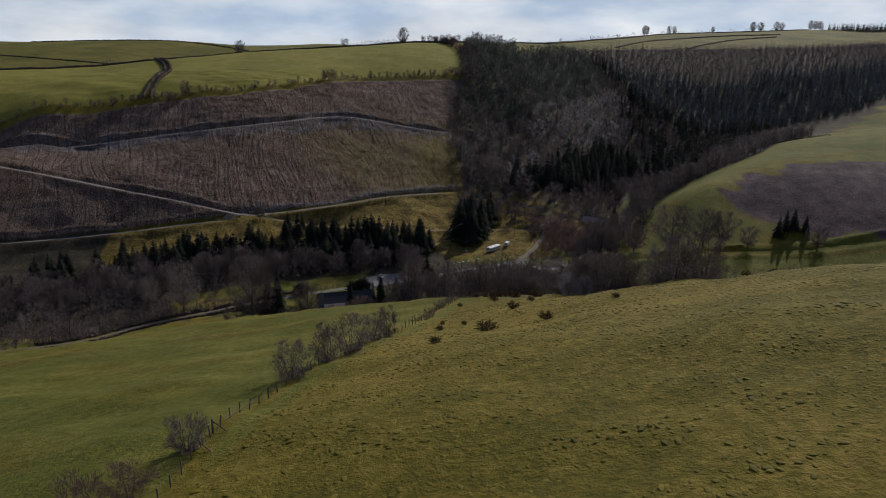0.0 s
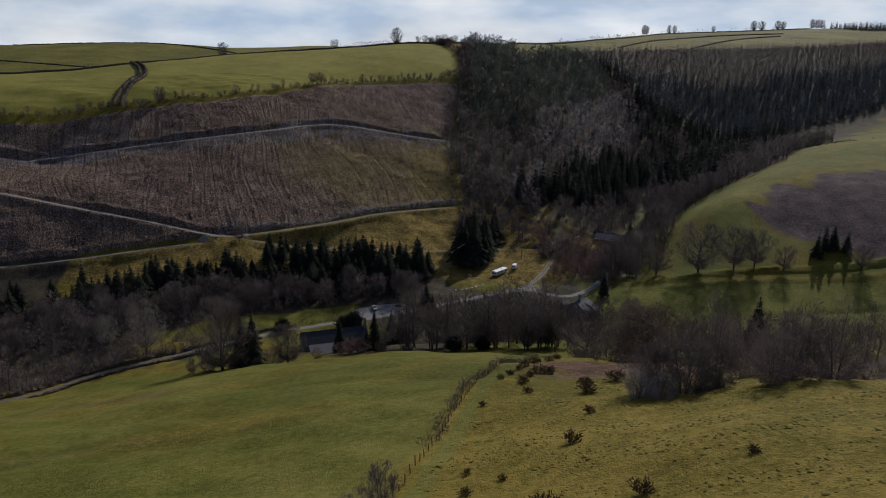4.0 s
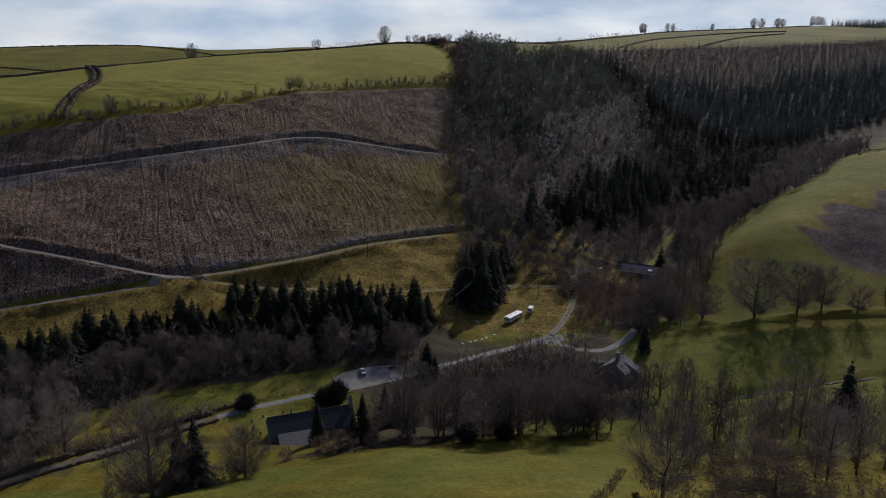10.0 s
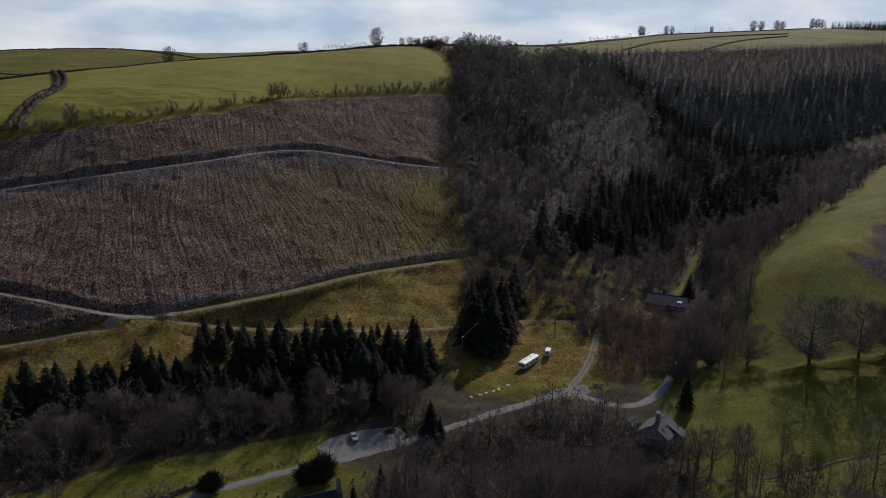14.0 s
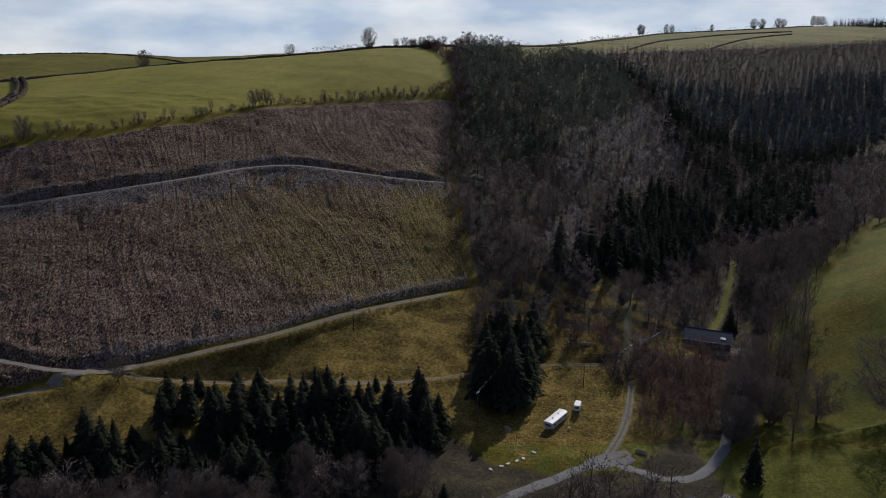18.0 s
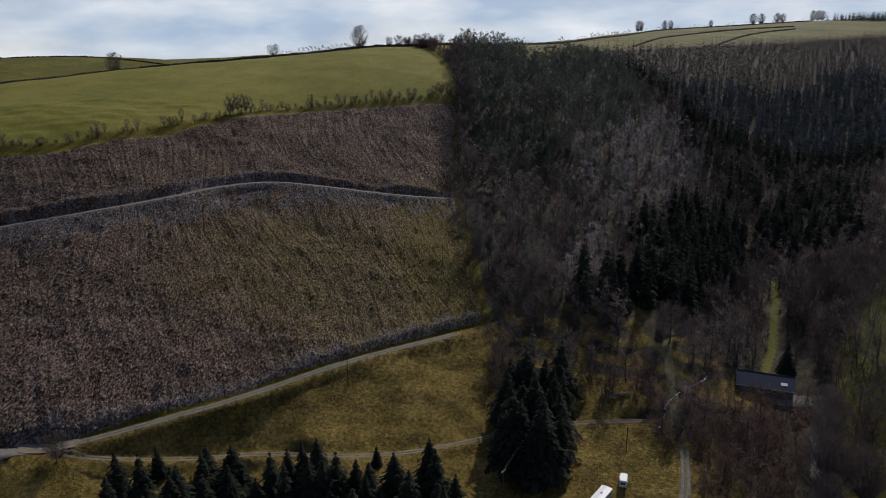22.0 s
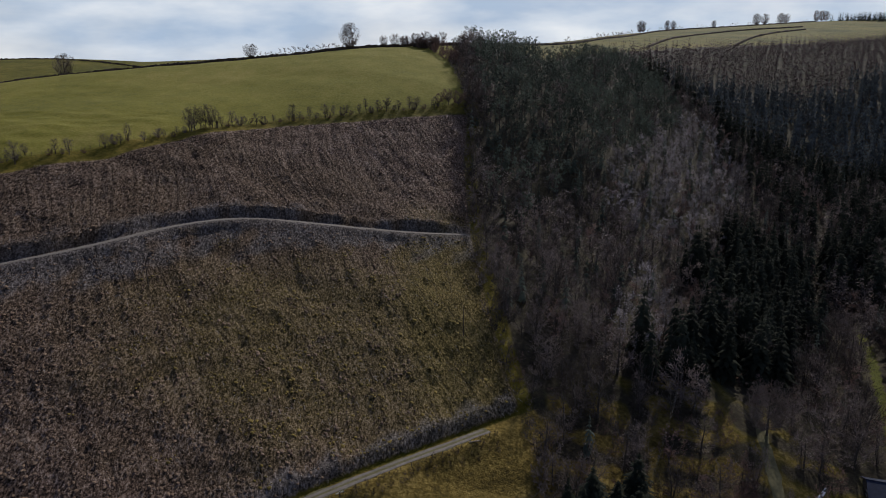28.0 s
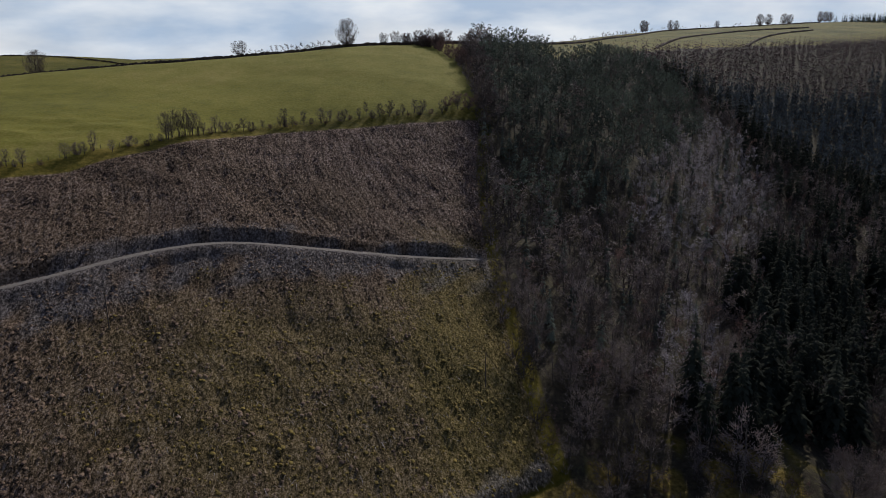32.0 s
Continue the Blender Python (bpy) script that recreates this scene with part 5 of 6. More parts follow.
plants(SLIM, [(float(x), float(299 + 12 * rc.rand()), float(rc.uniform(13, 24))) for x in np.arange(14, 40, 6.0)], "slender trees by the stream", 12)
plants(OAKS, [(-20, 303, 17), (-9, 306, 16), (3, 300, 18), (15, 304, 17), (27, 302, 18), (35, 308, 15), (-30, 308, 13)], "spreading trees by the stream", 12)
plants(RUSSET, [(-41, 288.5, 6.5), (-37, 290, 5.5), (-45, 289, 4.5), (-30, 292, 5), (-53, 284, 4), (-20, 296, 5)], "russet bushes in front of the church", 4)
band = scatter(rc, -215, -20, 326, 404, 5.9, lambda x, y: clear(x, y, 1.5) & (y > spruce_foot(x)) & (y < spruce_top(x) + 3 * np.sin(x * 0.21)) & (rc.rand(len(x)) < 0.82))
plants(SPRUCES, [(float(x), float(y), float(rc.choice([rc.uniform(6, 10), rc.uniform(11, 17)]))) for x, y in band] + [(-98, 397, 15), (-92, 396, 16), (-98, 391, 14), (-83, 395, 15), (-92, 407, 9), (-80, 409, 10), (-79, 402, 14), (-72, 404, 15), (-71, 396, 15), (-61, 398, 16), (-56.6, 392, 17), (-51, 393, 16), (-47.5, 393, 17), (-38, 381, 15), (-34, 375, 16), (-26.6, 376, 11), (-18.7, 386, 16), (-113, 377, 14), (-109, 374, 13), (-126, 372, 12), (-131, 371, 13), (-120, 370, 12), (-54, 403, 13), (-50, 402, 14), (-58, 404, 11), (-35.6, 410, 6.5), (-37, 391, 14), (-15.5, 393, 13), (-75, 405, 7), (-88, 404, 7)], "spruces above the lane", 12, 1.25)
dark = scatter(rc, 0, 22, 409, 446, 5.2, lambda x, y: clear(x, y, 1.0) & (x > 0.5) & (x < 13 + (y - 403) * 0.22))
plants(SPRUCES, [(float(x), float(y), float(rc.uniform(13, 23))) for x, y in dark], "tall spruces at the edge of the wood", 12, 1.15)
top = resample(HEDGE, 2.7)
top = top[(top[:, 0] > -330) & (top[:, 0] < 2)]
bushes = [(float(x + rc.normal(0, 0.5)), float(y + 1.5 + rc.normal(0, 0.6)), float(rc.uniform(2.4, 5.2))) for x, y, _ in top if rc.rand() < 0.85]
plants(SLIM, [(x, y, h * 1.15) for x, y, h in bushes[::2]], "straggling hedge above the felled slope", 12, 1.3)
plants(THORNS, [(x, y, h * 0.7) for x, y, h in bushes[1::4]], "straggling hedge above the felled slope", 5)
plants(RUSSET, [(x, y, h * 0.45) for x, y, h in bushes[3::4]], "straggling hedge above the felled slope", 4)
plants(SLIM, [(-110.5, 584, 8.5), (-109, 586, 9), (-107.2, 587, 8), (-105.5, 588.5, 9), (-103.6, 590, 8.5), (-102, 591.5, 7), (-76, 614, 7), (-155, 543, 7.5), (-127, 566, 6), (-46, 630, 5), (-36, 634, 5)], "slender trees in the top hedge", 12)
plants(OAKS, [(-203, 530, 11), (-121, 762, 9), (-212, 521, 7), (-222, 519, 6), (-238, 517, 5), (-40, 771, 7), (-33, 772, 8), (-250, 512, 5)], "trees along the field hedges", 12)
plants(DOME, [(-61, 769, 15.5), (-229, 754, 14)], "trees along the field hedges", 26)
plants(RUSSET, [(-8, 652, 5), (-3, 650, 6), (2, 653, 6), (-12, 648, 4), (6, 657, 6), (8, 690, 6), (11, 676, 5)], "bushes at the corner of the top field", 4)
edge_spots = [(float(-26 + 30 * f + rc.normal(0, 2.5)), float(770 - 66 * f * f + rc.normal(0, 2.5)), float(rc.uniform(4.5, 8))) for f in np.linspace(0, 1, 26)]
plants(THORNS, edge_spots[:16], "dark copse on the skyline", 5)
plants(RUSSET, edge_spots[8:], "dark copse on the skyline", 4.6)
plants(OAKS, [(-14, 768, 9), (-4, 764, 9), (4, 752, 8), (8, 735, 9), (10, 715, 8)], "dark copse on the skyline", 12)

# hedges along the crest and on far fields: lumpy banks of twigs
def hedge_row(line, gap, lo, hi, label, mat=M_BRAMBLE):
    p = resample(line, gap)[:, :2]
    d = np.gradient(p, axis=0)
    d /= np.linalg.norm(d, axis=1)[:, None]
    n = np.stack([-d[:, 1], d[:, 0]], 1)
    h = rs.uniform(lo, hi, len(p)) * 1.7
    ring = []
    for s, t in ((-0.8, -0.2), (-0.85, 0.55), (-0.4, 1.0), (0.4, 0.95), (0.85, 0.5), (0.8, -0.2)):
        q = p + n * (s * h * 0.6)[:, None] + rs.normal(0, 0.14 * hi, p.shape)
        ring.append(np.column_stack([q, land(q[:, 0], q[:, 1]) + h * t + rs.normal(0, 0.10 * hi, len(p))]))
    v = np.stack(ring, 1).reshape(-1, 3)
    i = (np.arange(len(p) - 1)[:, None] * 6 + np.arange(5)[None]).ravel()
    me = mesh_of("hedge", v, np.stack([i, i + 6, i + 7, i + 1], 1), [mat], smooth=False)
    return tagged(new("hedge", me), label, "hedge", group="field hedges")


hedge_row(CREST, 1.0, 0.8, 1.2, "dark clipped hedge along the top of the field")
LANE = [(-289, 684, 85), (-262, 640, 80), (-246, 600, 74), (-238, 560, 66), (-232, 522, 60)]
hedge_row(LANE, 1.0, 1.0, 1.6, "hedge bank of a sunken lane between fields")
hedge_row([(x + 5, y, z) for x, y, z in LANE], 1.0, 1.0, 1.6, "hedge bank of a sunken lane between fields")
for line in ([(60, 905, 0), (200, 1130, 0), (378, 1500, 0), (520, 1610, 0), (673, 1700, 0), (830, 1790, 0)], [(210, 1010, 0), (330, 1230, 0), (480, 1400, 0), (640, 1500, 0)], [(330, 1080, 0), (470, 1300, 0), (600, 1420, 0)], [(-1000, 1690, 0), (-680, 1690, 0), (-480, 1650, 0)], [(-900, 1350, 0), (-700, 1300, 0), (-500, 1250, 0), (-330, 1200, 0)]):
    hedge_row(line, 3.0, 0.6, 1.4, "dark hedge between distant pastures")
FAR_TREE = [bare_parts(rt, 12, 5.0, 1, 3, 70, 0.40, 0.2) for _ in range(3)]
ridge = resample([(20, 830, 0), (90, 960, 0), (200, 1150, 0), (330, 1440, 0), (378, 1538, 0), (520, 1640, 0), (673, 1729, 0), (830, 1815, 0)], 13.0)[:, :2]
ridge = ridge[rs.rand(len(ridge)) < np.interp(ridge[:, 0], [20, 300, 500, 830], [0.25, 0.6, 0.75, 0.6])]
plants(DOME, [(378, 1538, 19), (384, 1541, 17), (440, 1580, 17), (452, 1584, 16), (560, 1664, 13), (673, 1729, 21), (694, 1736, 20), (745, 1772, 20), (760, 1778, 18), (845, 1815, 22), (858, 1818, 21), (870, 1822, 20)], "lone trees on the far skyline", 26)
stand("skyline_trees", ridge, FAR_TREE, [M_BARK, M_TWIG], "row of small trees along the far skyline", "trees", rs, 0.3, 0.75)
crest_row = resample([(-115, 763, 0), (-64, 771, 0)], 3.0)[:, :2]
stand("skyline_trees", crest_row, FAR_TREE, [M_BARK, M_TWIG], "row of small bare trees on the field's crest", "trees", rs, 0.25, 0.5)
valley_far = scatter(rs, -620, -300, 1180, 1330, 10, lambda x, y: np.abs(y - 1255 - 0.08 * x - 22 * wave(x, y, 150, 91)) < 26 + 18 * wave(x, y, 90, 92))
stand("far_wood", valley_far, FAR_TREE, [M_BARK, M_TWIG], "far bluish bare wood in the next valley", "woodland", rs, 0.7, 1.1)
far_right_wood = scatter(rs, 860, 1300, 1600, 1790, 11, lambda x, y: y > 1610 + 0.2 * (x - 860))
stand("plantation", far_right_wood, SPRUCE_FAR, [M_BARK, M_SPRUCE], "dark conifer wood on the far skyline", "plantation", rs, 0.9, 1.2)


# ---- buildings, vehicles and small things ----
M_STONE = plain("rubble_stone", (0.210, 0.185, 0.160), 0.9, 0.35, 1.6, bump=0.03)
M_SLATE = plain("dark_slate", (0.040, 0.041, 0.046), 0.8, 0.30, 1.2, spec=0.2, bump=0.02)
M_SLATE_PALE = plain("weathered_slate", (0.085, 0.084, 0.090), 0.85, 0.35, 1.0, bump=0.02)
M_SLATE_BLUE = plain("blue_felt", (0.022, 0.028, 0.050), 0.9, 0.3, 1.0)
M_WHITE = plain("white_paint", (0.780, 0.770, 0.740), 0.5, 0.10, 1.5)
M_GRIMY = plain("grimy_white", (0.500, 0.490, 0.450), 0.7, 0.45, 2.2)
M_TIMBER = plain("grey_timber", (0.130, 0.108, 0.082), 0.9, 0.35, 3.0)
M_LOG = plain("fresh_timber", (0.380, 0.300, 0.200), 0.85, 0.30, 2.5)
M_POLE = plain("tarred_pole", (0.085, 0.066, 0.050), 0.9, 0.30, 2.0)
M_RUBBER = plain("rubber", (0.020, 0.020, 0.020), 0.85, 0.2, 4.0)
M_SILVER = plain("silver_paint", (0.420, 0.430, 0.450), 0.3, 0.06, 2.0, metal=0.5, spec=0.5)
M_TEAL = plain("dark_green_paint", (0.030, 0.090, 0.085), 0.3, 0.08, 2.0, spec=0.5)
M_STEEL = plain("galvanised_steel", (0.450, 0.450, 0.450), 0.45, 0.12, 4.0, metal=0.8)
M_LAMP = plain("red_lens", (0.300, 0.020, 0.018), 0.3, 0.05, 4.0)
M_GLASS, gnt, gb = material("dark_glass")
gb.inputs["Base Color"].default_value = (0.03, 0.035, 0.04, 1)
gb.inputs["Roughness"].default_value, gb.inputs["Specular IOR Level"].default_value = 0.06, 0.6


def ground_z(x, y):
    return float(land(np.array([float(x)]), np.array([float(y)]))[0])


def part(name, bm, mat, parent, label="", at=None):
    """Links a bmesh as one mesh object under a thing or a part."""
    me = bpy.data.meshes.new(name)
    bm.to_mesh(me)
    bm.free()
    me.materials.append(mat)
    ob = new(name, me)
    ob.parent = parent
    if at is not None:
        ob.location = at
    return tagged(ob, label)


def box(x0, x1, y0, y1, z0, z1, bevel=0.0):
    bm = bmesh.new()
    bmesh.ops.create_cube(bm, size=1)
    for v in bm.verts:
        v.co = ((x0, x1)[v.co.x > 0], (y0, y1)[v.co.y > 0], (z0, z1)[v.co.z > 0])
    if bevel:
        bmesh.ops.bevel(bm, geom=bm.edges[:], offset=bevel, segments=2, affect="EDGES")
    return bm


def tube(r0, r1, a, b, n=8):
    """A tapered round bar from a to b, closed at the ends."""
    bm = bmesh.new()
    a, b = Vector(a), Vector(b)
    d = (b - a).normalized()
    u = d.cross(Vector((0.3, 0.2, 0.93))).normalized()
    w = d.cross(u)
    rings = [[bm.verts.new(p + (u * math.cos(6.2832 * k / n) + w * math.sin(6.2832 * k / n)) * r) for k in range(n)] for p, r in ((a, r0), (b, r1))]
    for k in range(n):
        bm.faces.new((rings[0][k], rings[0][(k + 1) % n], rings[1][(k + 1) % n], rings[1][k]))
    bm.faces.new(rings[0][::-1])
    bm.faces.new(rings[1])
    return bm


def prism(profile, y0, y1):
    """A solid with a profile of x, z drawn out from y0 to y1."""
    bm = bmesh.new()
    lo = [bm.verts.new((x, y0, z)) for x, z in profile]
    hi = [bm.verts.new((x, y1, z)) for x, z in profile]
    n = len(profile)
    for k in range(n):
        bm.faces.new((lo[k], lo[(k + 1) % n], hi[(k + 1) % n], hi[k]))
    bm.faces.new(lo[::-1])
    bm.faces.new(hi)
    bmesh.ops.recalc_face_normals(bm, faces=bm.faces[:])
    return bm


def slope(x0, z0, x1, z1, y0, y1, thick):
    """One pitched roof plane, from its eave to its ridge."""
    return prism([(x0, z0), (x1, z1), (x1, z1 + thick), (x0, z0 + thick)], y0, y1)


def base(name, x, y, turn, label, category, group="", z=None):
    e = tagged(new(name), label, category, group)
    e.matrix_basis = pose(x, y, ground_z(x, y) if z is None else z, 0, 0, turn)
    return e


def window(parent, x, y, z, w, h, axis, mat=M_WHITE, bars=1):
    """A framed pane on a wall. axis: the wall's outward side, +x, -x, +y or -y."""
    t = 0.05
    sx, sy = {"+x": (1, 0), "-x": (-1, 0), "+y": (0, 1), "-y": (0, -1)}[axis]
    if sx:
        f = part("window", box(x - t, x + t, y - w / 2 - 0.08, y + w / 2 + 0.08, z - 0.08, z + h + 0.08), mat, parent)
        part("pane", box(x + sx * (t + 0.004) - 0.01, x + sx * (t + 0.004) + 0.01, y - w / 2, y + w / 2, z, z + h), M_GLASS, f)
        for k in range(bars):
            yy = y - w / 2 + w * (k + 1) / (bars + 1)
            part("glazing_bar", box(x + sx * 0.07 - 0.015, x + sx * 0.07 + 0.015, yy - 0.03, yy + 0.03, z, z + h), mat, f)
    else:
        f = part("window", box(x - w / 2 - 0.08, x + w / 2 + 0.08, y - t, y + t, z - 0.08, z + h + 0.08), mat, parent)
        part("pane", box(x - w / 2, x + w / 2, y + sy * (t + 0.004) - 0.01, y + sy * (t + 0.004) + 0.01, z, z + h), M_GLASS, f)
        for k in range(bars):
            xx = x - w / 2 + w * (k + 1) / (bars + 1)
            part("glazing_bar", box(xx - 0.03, xx + 0.03, y + sy * 0.07 - 0.015, y + sy * 0.07 + 0.015, z, z + h), mat, f)
    return f


def pitched(parent, half, y0, y1, eave, ridge, roof, wall=M_STONE, over=0.35, thick=0.18):
    """Gabled walls and a roof of two planes with a ridge; the ridge runs along y."""
    part("wall", prism([(-half, -1.2), (half, -1.2), (half, eave), (0, ridge - 0.12), (-half, eave)], y0, y1), wall, parent)
    k = (ridge - eave) / half
    for s in (-1, 1):
        part("roof", slope(s * (half + over), eave - over * k, 0, ridge, y0 - over, y1 + over, thick), roof, parent)
    part("ridge_tiles", tube(0.16, 0.16, (0, y0 - over, ridge + thick), (0, y1 + over, ridge + thick), 6), roof, parent)


def church():
    e = base("church", -51, 311.6, 110, "long stone church with a dark slate roof beside the lane", "church", z=-18.4)
    # local +y runs along the nave, from its east end to the bellcote at the west
    pitched(e, 4.6, -13.2, 13.2, 4.4, 8.6, M_SLATE)
    part("vestry_wall", box(-9.6, -4.5, 1.0, 10.6, -1.2, 2.5), M_STONE, e)
    part("vestry_roof", slope(-10.0, 2.45, -4.2, 4.75, 0.6, 11.0, 0.16), M_SLATE_PALE, e, "pale weathered lean-to roof")
    part("porch_wall", box(4.6, 7.2, -9.0, -6.0, -1.0, 2.6), M_STONE, e)
    part("porch_roof", prism([(4.3, 2.5), (7.5, 2.5), (7.5, 2.7), (4.3, 3.6)], -9.3, -5.7), M_SLATE, e)
    c = part("bellcote", prism([(-0.9, 7.6), (0.9, 7.6), (0.75, 10.6), (0, 12.2), (-0.75, 10.6)], -13.3, -12.3), M_STONE, e)
    part("bell", tube(0.34, 0.14, (0, -12.8, 9.2), (0, -12.8, 9.9), 10), M_POLE, c)
    for y in (-10.5, -6.5, -2.5):
        window(e, -4.62, y, 1.3, 0.8, 2.0, "-x", M_STONE, 0)
    for y in (-3, 1.5, 6, 10):
        window(e, 4.62, y, 1.3, 0.8, 2.0, "+x", M_STONE, 0)
    for y in (3.4, 8.0):
        window(e, -9.62, y, 0.7, 0.9, 1.0, "-x", M_STONE, 1)
    part("door", box(7.2, 7.28, -8.1, -6.9, -0.8, 1.5), M_TIMBER, e)
    part("verge", box(-4.9, 4.9, 13.2, 13.5, 4.0, 4.3), M_STONE, e)


church()
rg = np.random.RandomState(3)
for k, (x, y) in enumerate([(-63.3, 326.3), (-60.7, 326.7), (-37, 331.2), (-66.4, 319), (-67.5, 312), (-69, 322), (-70.5, 315), (-72, 319), (-34, 334), (-31.5, 329), (-57, 324.6), (-64.5, 323)]):
    g = base("gravestone", x, y, 20 + float(rg.uniform(-12, 12)), "grey upright gravestone in the churchyard grass", "gravestone", "gravestones by the church")
    part("slab", prism([(-0.34, -0.2), (0.34, -0.2), (0.34, 0.85), (0.2, 1.05), (0, 1.12), (-0.2, 1.05), (-0.34, 0.85)], -0.07, 0.07), M_STONE, g)
    part("plinth", box(-0.5, 0.5, -0.2, 0.2, -0.3, 0.1, 0.03), M_STONE, g)


def cottage():
    e = base("cottage", 56, 350.5, -40, "small stone cottage with a grey slate roof and tall chimney", "house", z=-14.9)
    e.scale = (1.12, 1.12, 1.12)
    pitched(e, 4.3, -4.0, 4.0, 2.7, 5.7, M_SLATE_PALE)
    part("wing_wall", prism([(0.4, -1.0), (6.4, -1.0), (6.4, 2.2), (0.4, 4.3)], 1.0, 3.9), M_STONE, e)
    part("wing_roof", slope(6.8, 2.2, 0.4, 5.2, 0.8, 4.3, 0.16), M_SLATE_PALE, e)
    ch = part("chimney", box(-0.55, 0.55, -1.6, -0.6, 2.0, 8.1, 0.04), M_STONE, e)
    part("chimney_cap", box(-0.68, 0.68, -1.73, -0.47, 8.1, 8.3), M_STONE, ch)
    for dx in (-0.25, 0.25):
        part("chimney_pot", tube(0.15, 0.12, (dx, -1.1, 8.3), (dx, -1.1, 8.9)), M_GRIMY, ch, "pale chimney pot")
    for y in (-2.4, 0.2):
        sk = part("skylight", box(-0.4, 0.4, -0.45, 0.45, 0, 0.07), M_GLASS, e)
        sk.matrix_basis = pose(2.2, y, 4.38, 0, math.degrees(math.atan2(3.0, 4.3)), 0)
    for y in (-2.6, 0, 2.6):
        window(e, -4.32, y, 0.6, 0.9, 1.1, "-x")
    window(e, 0, -4.02, 0.8, 1.0, 1.1, "-y")
    window(e, 0, -4.02, 3.2, 0.8, 0.9, "-y")
    part("door", box(6.4, 6.46, 1.9, 2.8, -0.6, 1.4), M_TIMBER, e)
    lean = base("shed", 50.2, 357.8, 28, "dark timber shed with a sagging roof behind the cottage", "shed", z=-15.0)
    part("wall", box(-1.6, 1.6, -1.8, 1.8, -0.4, 2.0), M_TIMBER, lean)
    part("roof", slope(-1.9, 1.95, 1.9, 2.7, -2.0, 2.0, 0.08), M_SLATE, lean)
    part("door", box(-1.66, -1.6, -0.5, 0.4, -0.2, 1.7), M_POLE, lean)


cottage()


def lodge():
    e = base("lodge", 91.5, 453.5, 65.3, "long low lodge with a dark blue felt roof", "house", z=-8.0)
    pitched(e, 5.4, -8.4, 8.4, 2.5, 4.9, M_SLATE_BLUE, M_TIMBER, 0.5, 0.14)
    for s in (-1, 1):
        part("fascia", box(s * 5.9 - 0.04, s * 5.9 + 0.04, -8.9, 8.9, 2.18, 2.36), M_WHITE, e, "white fascia board")
    # white paint stands in for glare on the rooflight's glass
    sk = part("skylight", box(-0.6, 0.6, -1.0, 1.0, 0, 0.08), M_WHITE, e, "rooflight painted white for its glare")
    sk.matrix_basis = pose(-3.6, -5.6, 3.52, 0, -math.degrees(math.atan2(2.4, 5.4)), 0)
    for y in (-6, -3, 1, 5):
        window(e, -5.42, y, 0.8, 1.2, 1.1, "-x")
    window(e, 0, 8.42, 0.8, 1.4, 1.1, "+y")
    part("door", box(-5.48, -5.4, -1.4, -0.5, 0.0, 2.0), M_TEAL, e)
    part("flue", tube(0.12, 0.12, (1.5, 3, 4.0), (1.5, 3, 5.8)), M_STEEL, e)


lodge()
hut = base("garden_shed", 63, 447.5, 20, "small grey timber shed beside the rill", "shed")
part("wall", prism([(-1.6, -0.5), (1.6, -0.5), (1.6, 1.9), (0, 2.6), (-1.6, 1.9)], -2, 2), M_TIMBER, hut)
for s in (-1, 1):
    part("roof", slope(s * 1.85, 1.8, 0, 2.62, -2.2, 2.2, 0.08), M_TIMBER, hut)
part("door", box(-0.45, 0.45, -2.06, -2.0, -0.2, 1.6), M_POLE, hut)


def wheel(parent, x, y, r, w):
    t = part("wheel", tube(r, r, (x - w / 2, y, r), (x + w / 2, y, r), 14), M_RUBBER, parent)
    part("rim", tube(r * 0.6, r * 0.6, (x - w / 2 - 0.01, y, r), (x + w / 2 + 0.01, y, r), 10), M_STEEL, t)


def static_caravan():
    e = base("static_caravan", 21.9, 399.3, -39, "white static caravan on rough grass", "caravan")
    b = part("body", box(-1.5, 1.5, -5.0, 5.0, 0.55, 2.55, 0.12), M_GRIMY, e)
    r = part("roof", prism([(-1.58, 2.52), (1.58, 2.52), (1.5, 2.68), (0, 2.86), (-1.5, 2.68)], -5.08, 5.08), M_WHITE, e, "white curved roof")
    for y in (-2.2, 1.4):
        part("roof_vent", box(-0.22, 0.22, y - 0.22, y + 0.22, 2.8, 2.98, 0.03), M_TIMBER, r)
    for y in (-3.8, -1.6, 2.6, 4.0):
        window(e, -1.52, y, 1.35, 1.0, 0.75, "-x")
    for y in (-3.6, -0.6, 3.4):
        window(e, 1.52, y, 1.35, 1.2, 0.75, "+x")
    window(e, 0, -5.02, 1.3, 2.0, 0.8, "-y", M_WHITE, 2)
    part("door", box(-1.57, -1.5, 0.2, 1.0, 0.65, 2.35), M_WHITE, e)
    part("step", box(-2.2, -1.6, 0.2, 1.0, 0.0, 0.3), M_TIMBER, e)
    part("chassis", box(-0.6, 0.6, -5.5, 4.6, 0.35, 0.55), M_STEEL, e)
    for s in (-1, 1):
        wheel(e, s * 1.2, 0.3, 0.34, 0.2)
        for y in (-4.4, 4.4):
            part("jack", tube(0.06, 0.09, (s * 1.1, y, 0.55), (s * 1.1, y, -0.1)), M_STEEL, e)


static_caravan()
tr = base("touring_caravan", 30.2, 406, -20, "small mossy white touring caravan beside the scrub", "caravan")
part("body", prism([(-1.0, 0.45), (1.0, 0.45), (1.08, 1.6), (0.9, 2.25), (-0.9, 2.25), (-1.08, 1.6)], -1.9, 1.9), M_GRIMY, tr)
part("roof", box(-0.92, 0.92, -1.85, 1.85, 2.24, 2.36, 0.05), M_WHITE, tr, "white roof streaked with moss")
window(tr, 0, -1.92, 1.2, 1.3, 0.7, "-y")
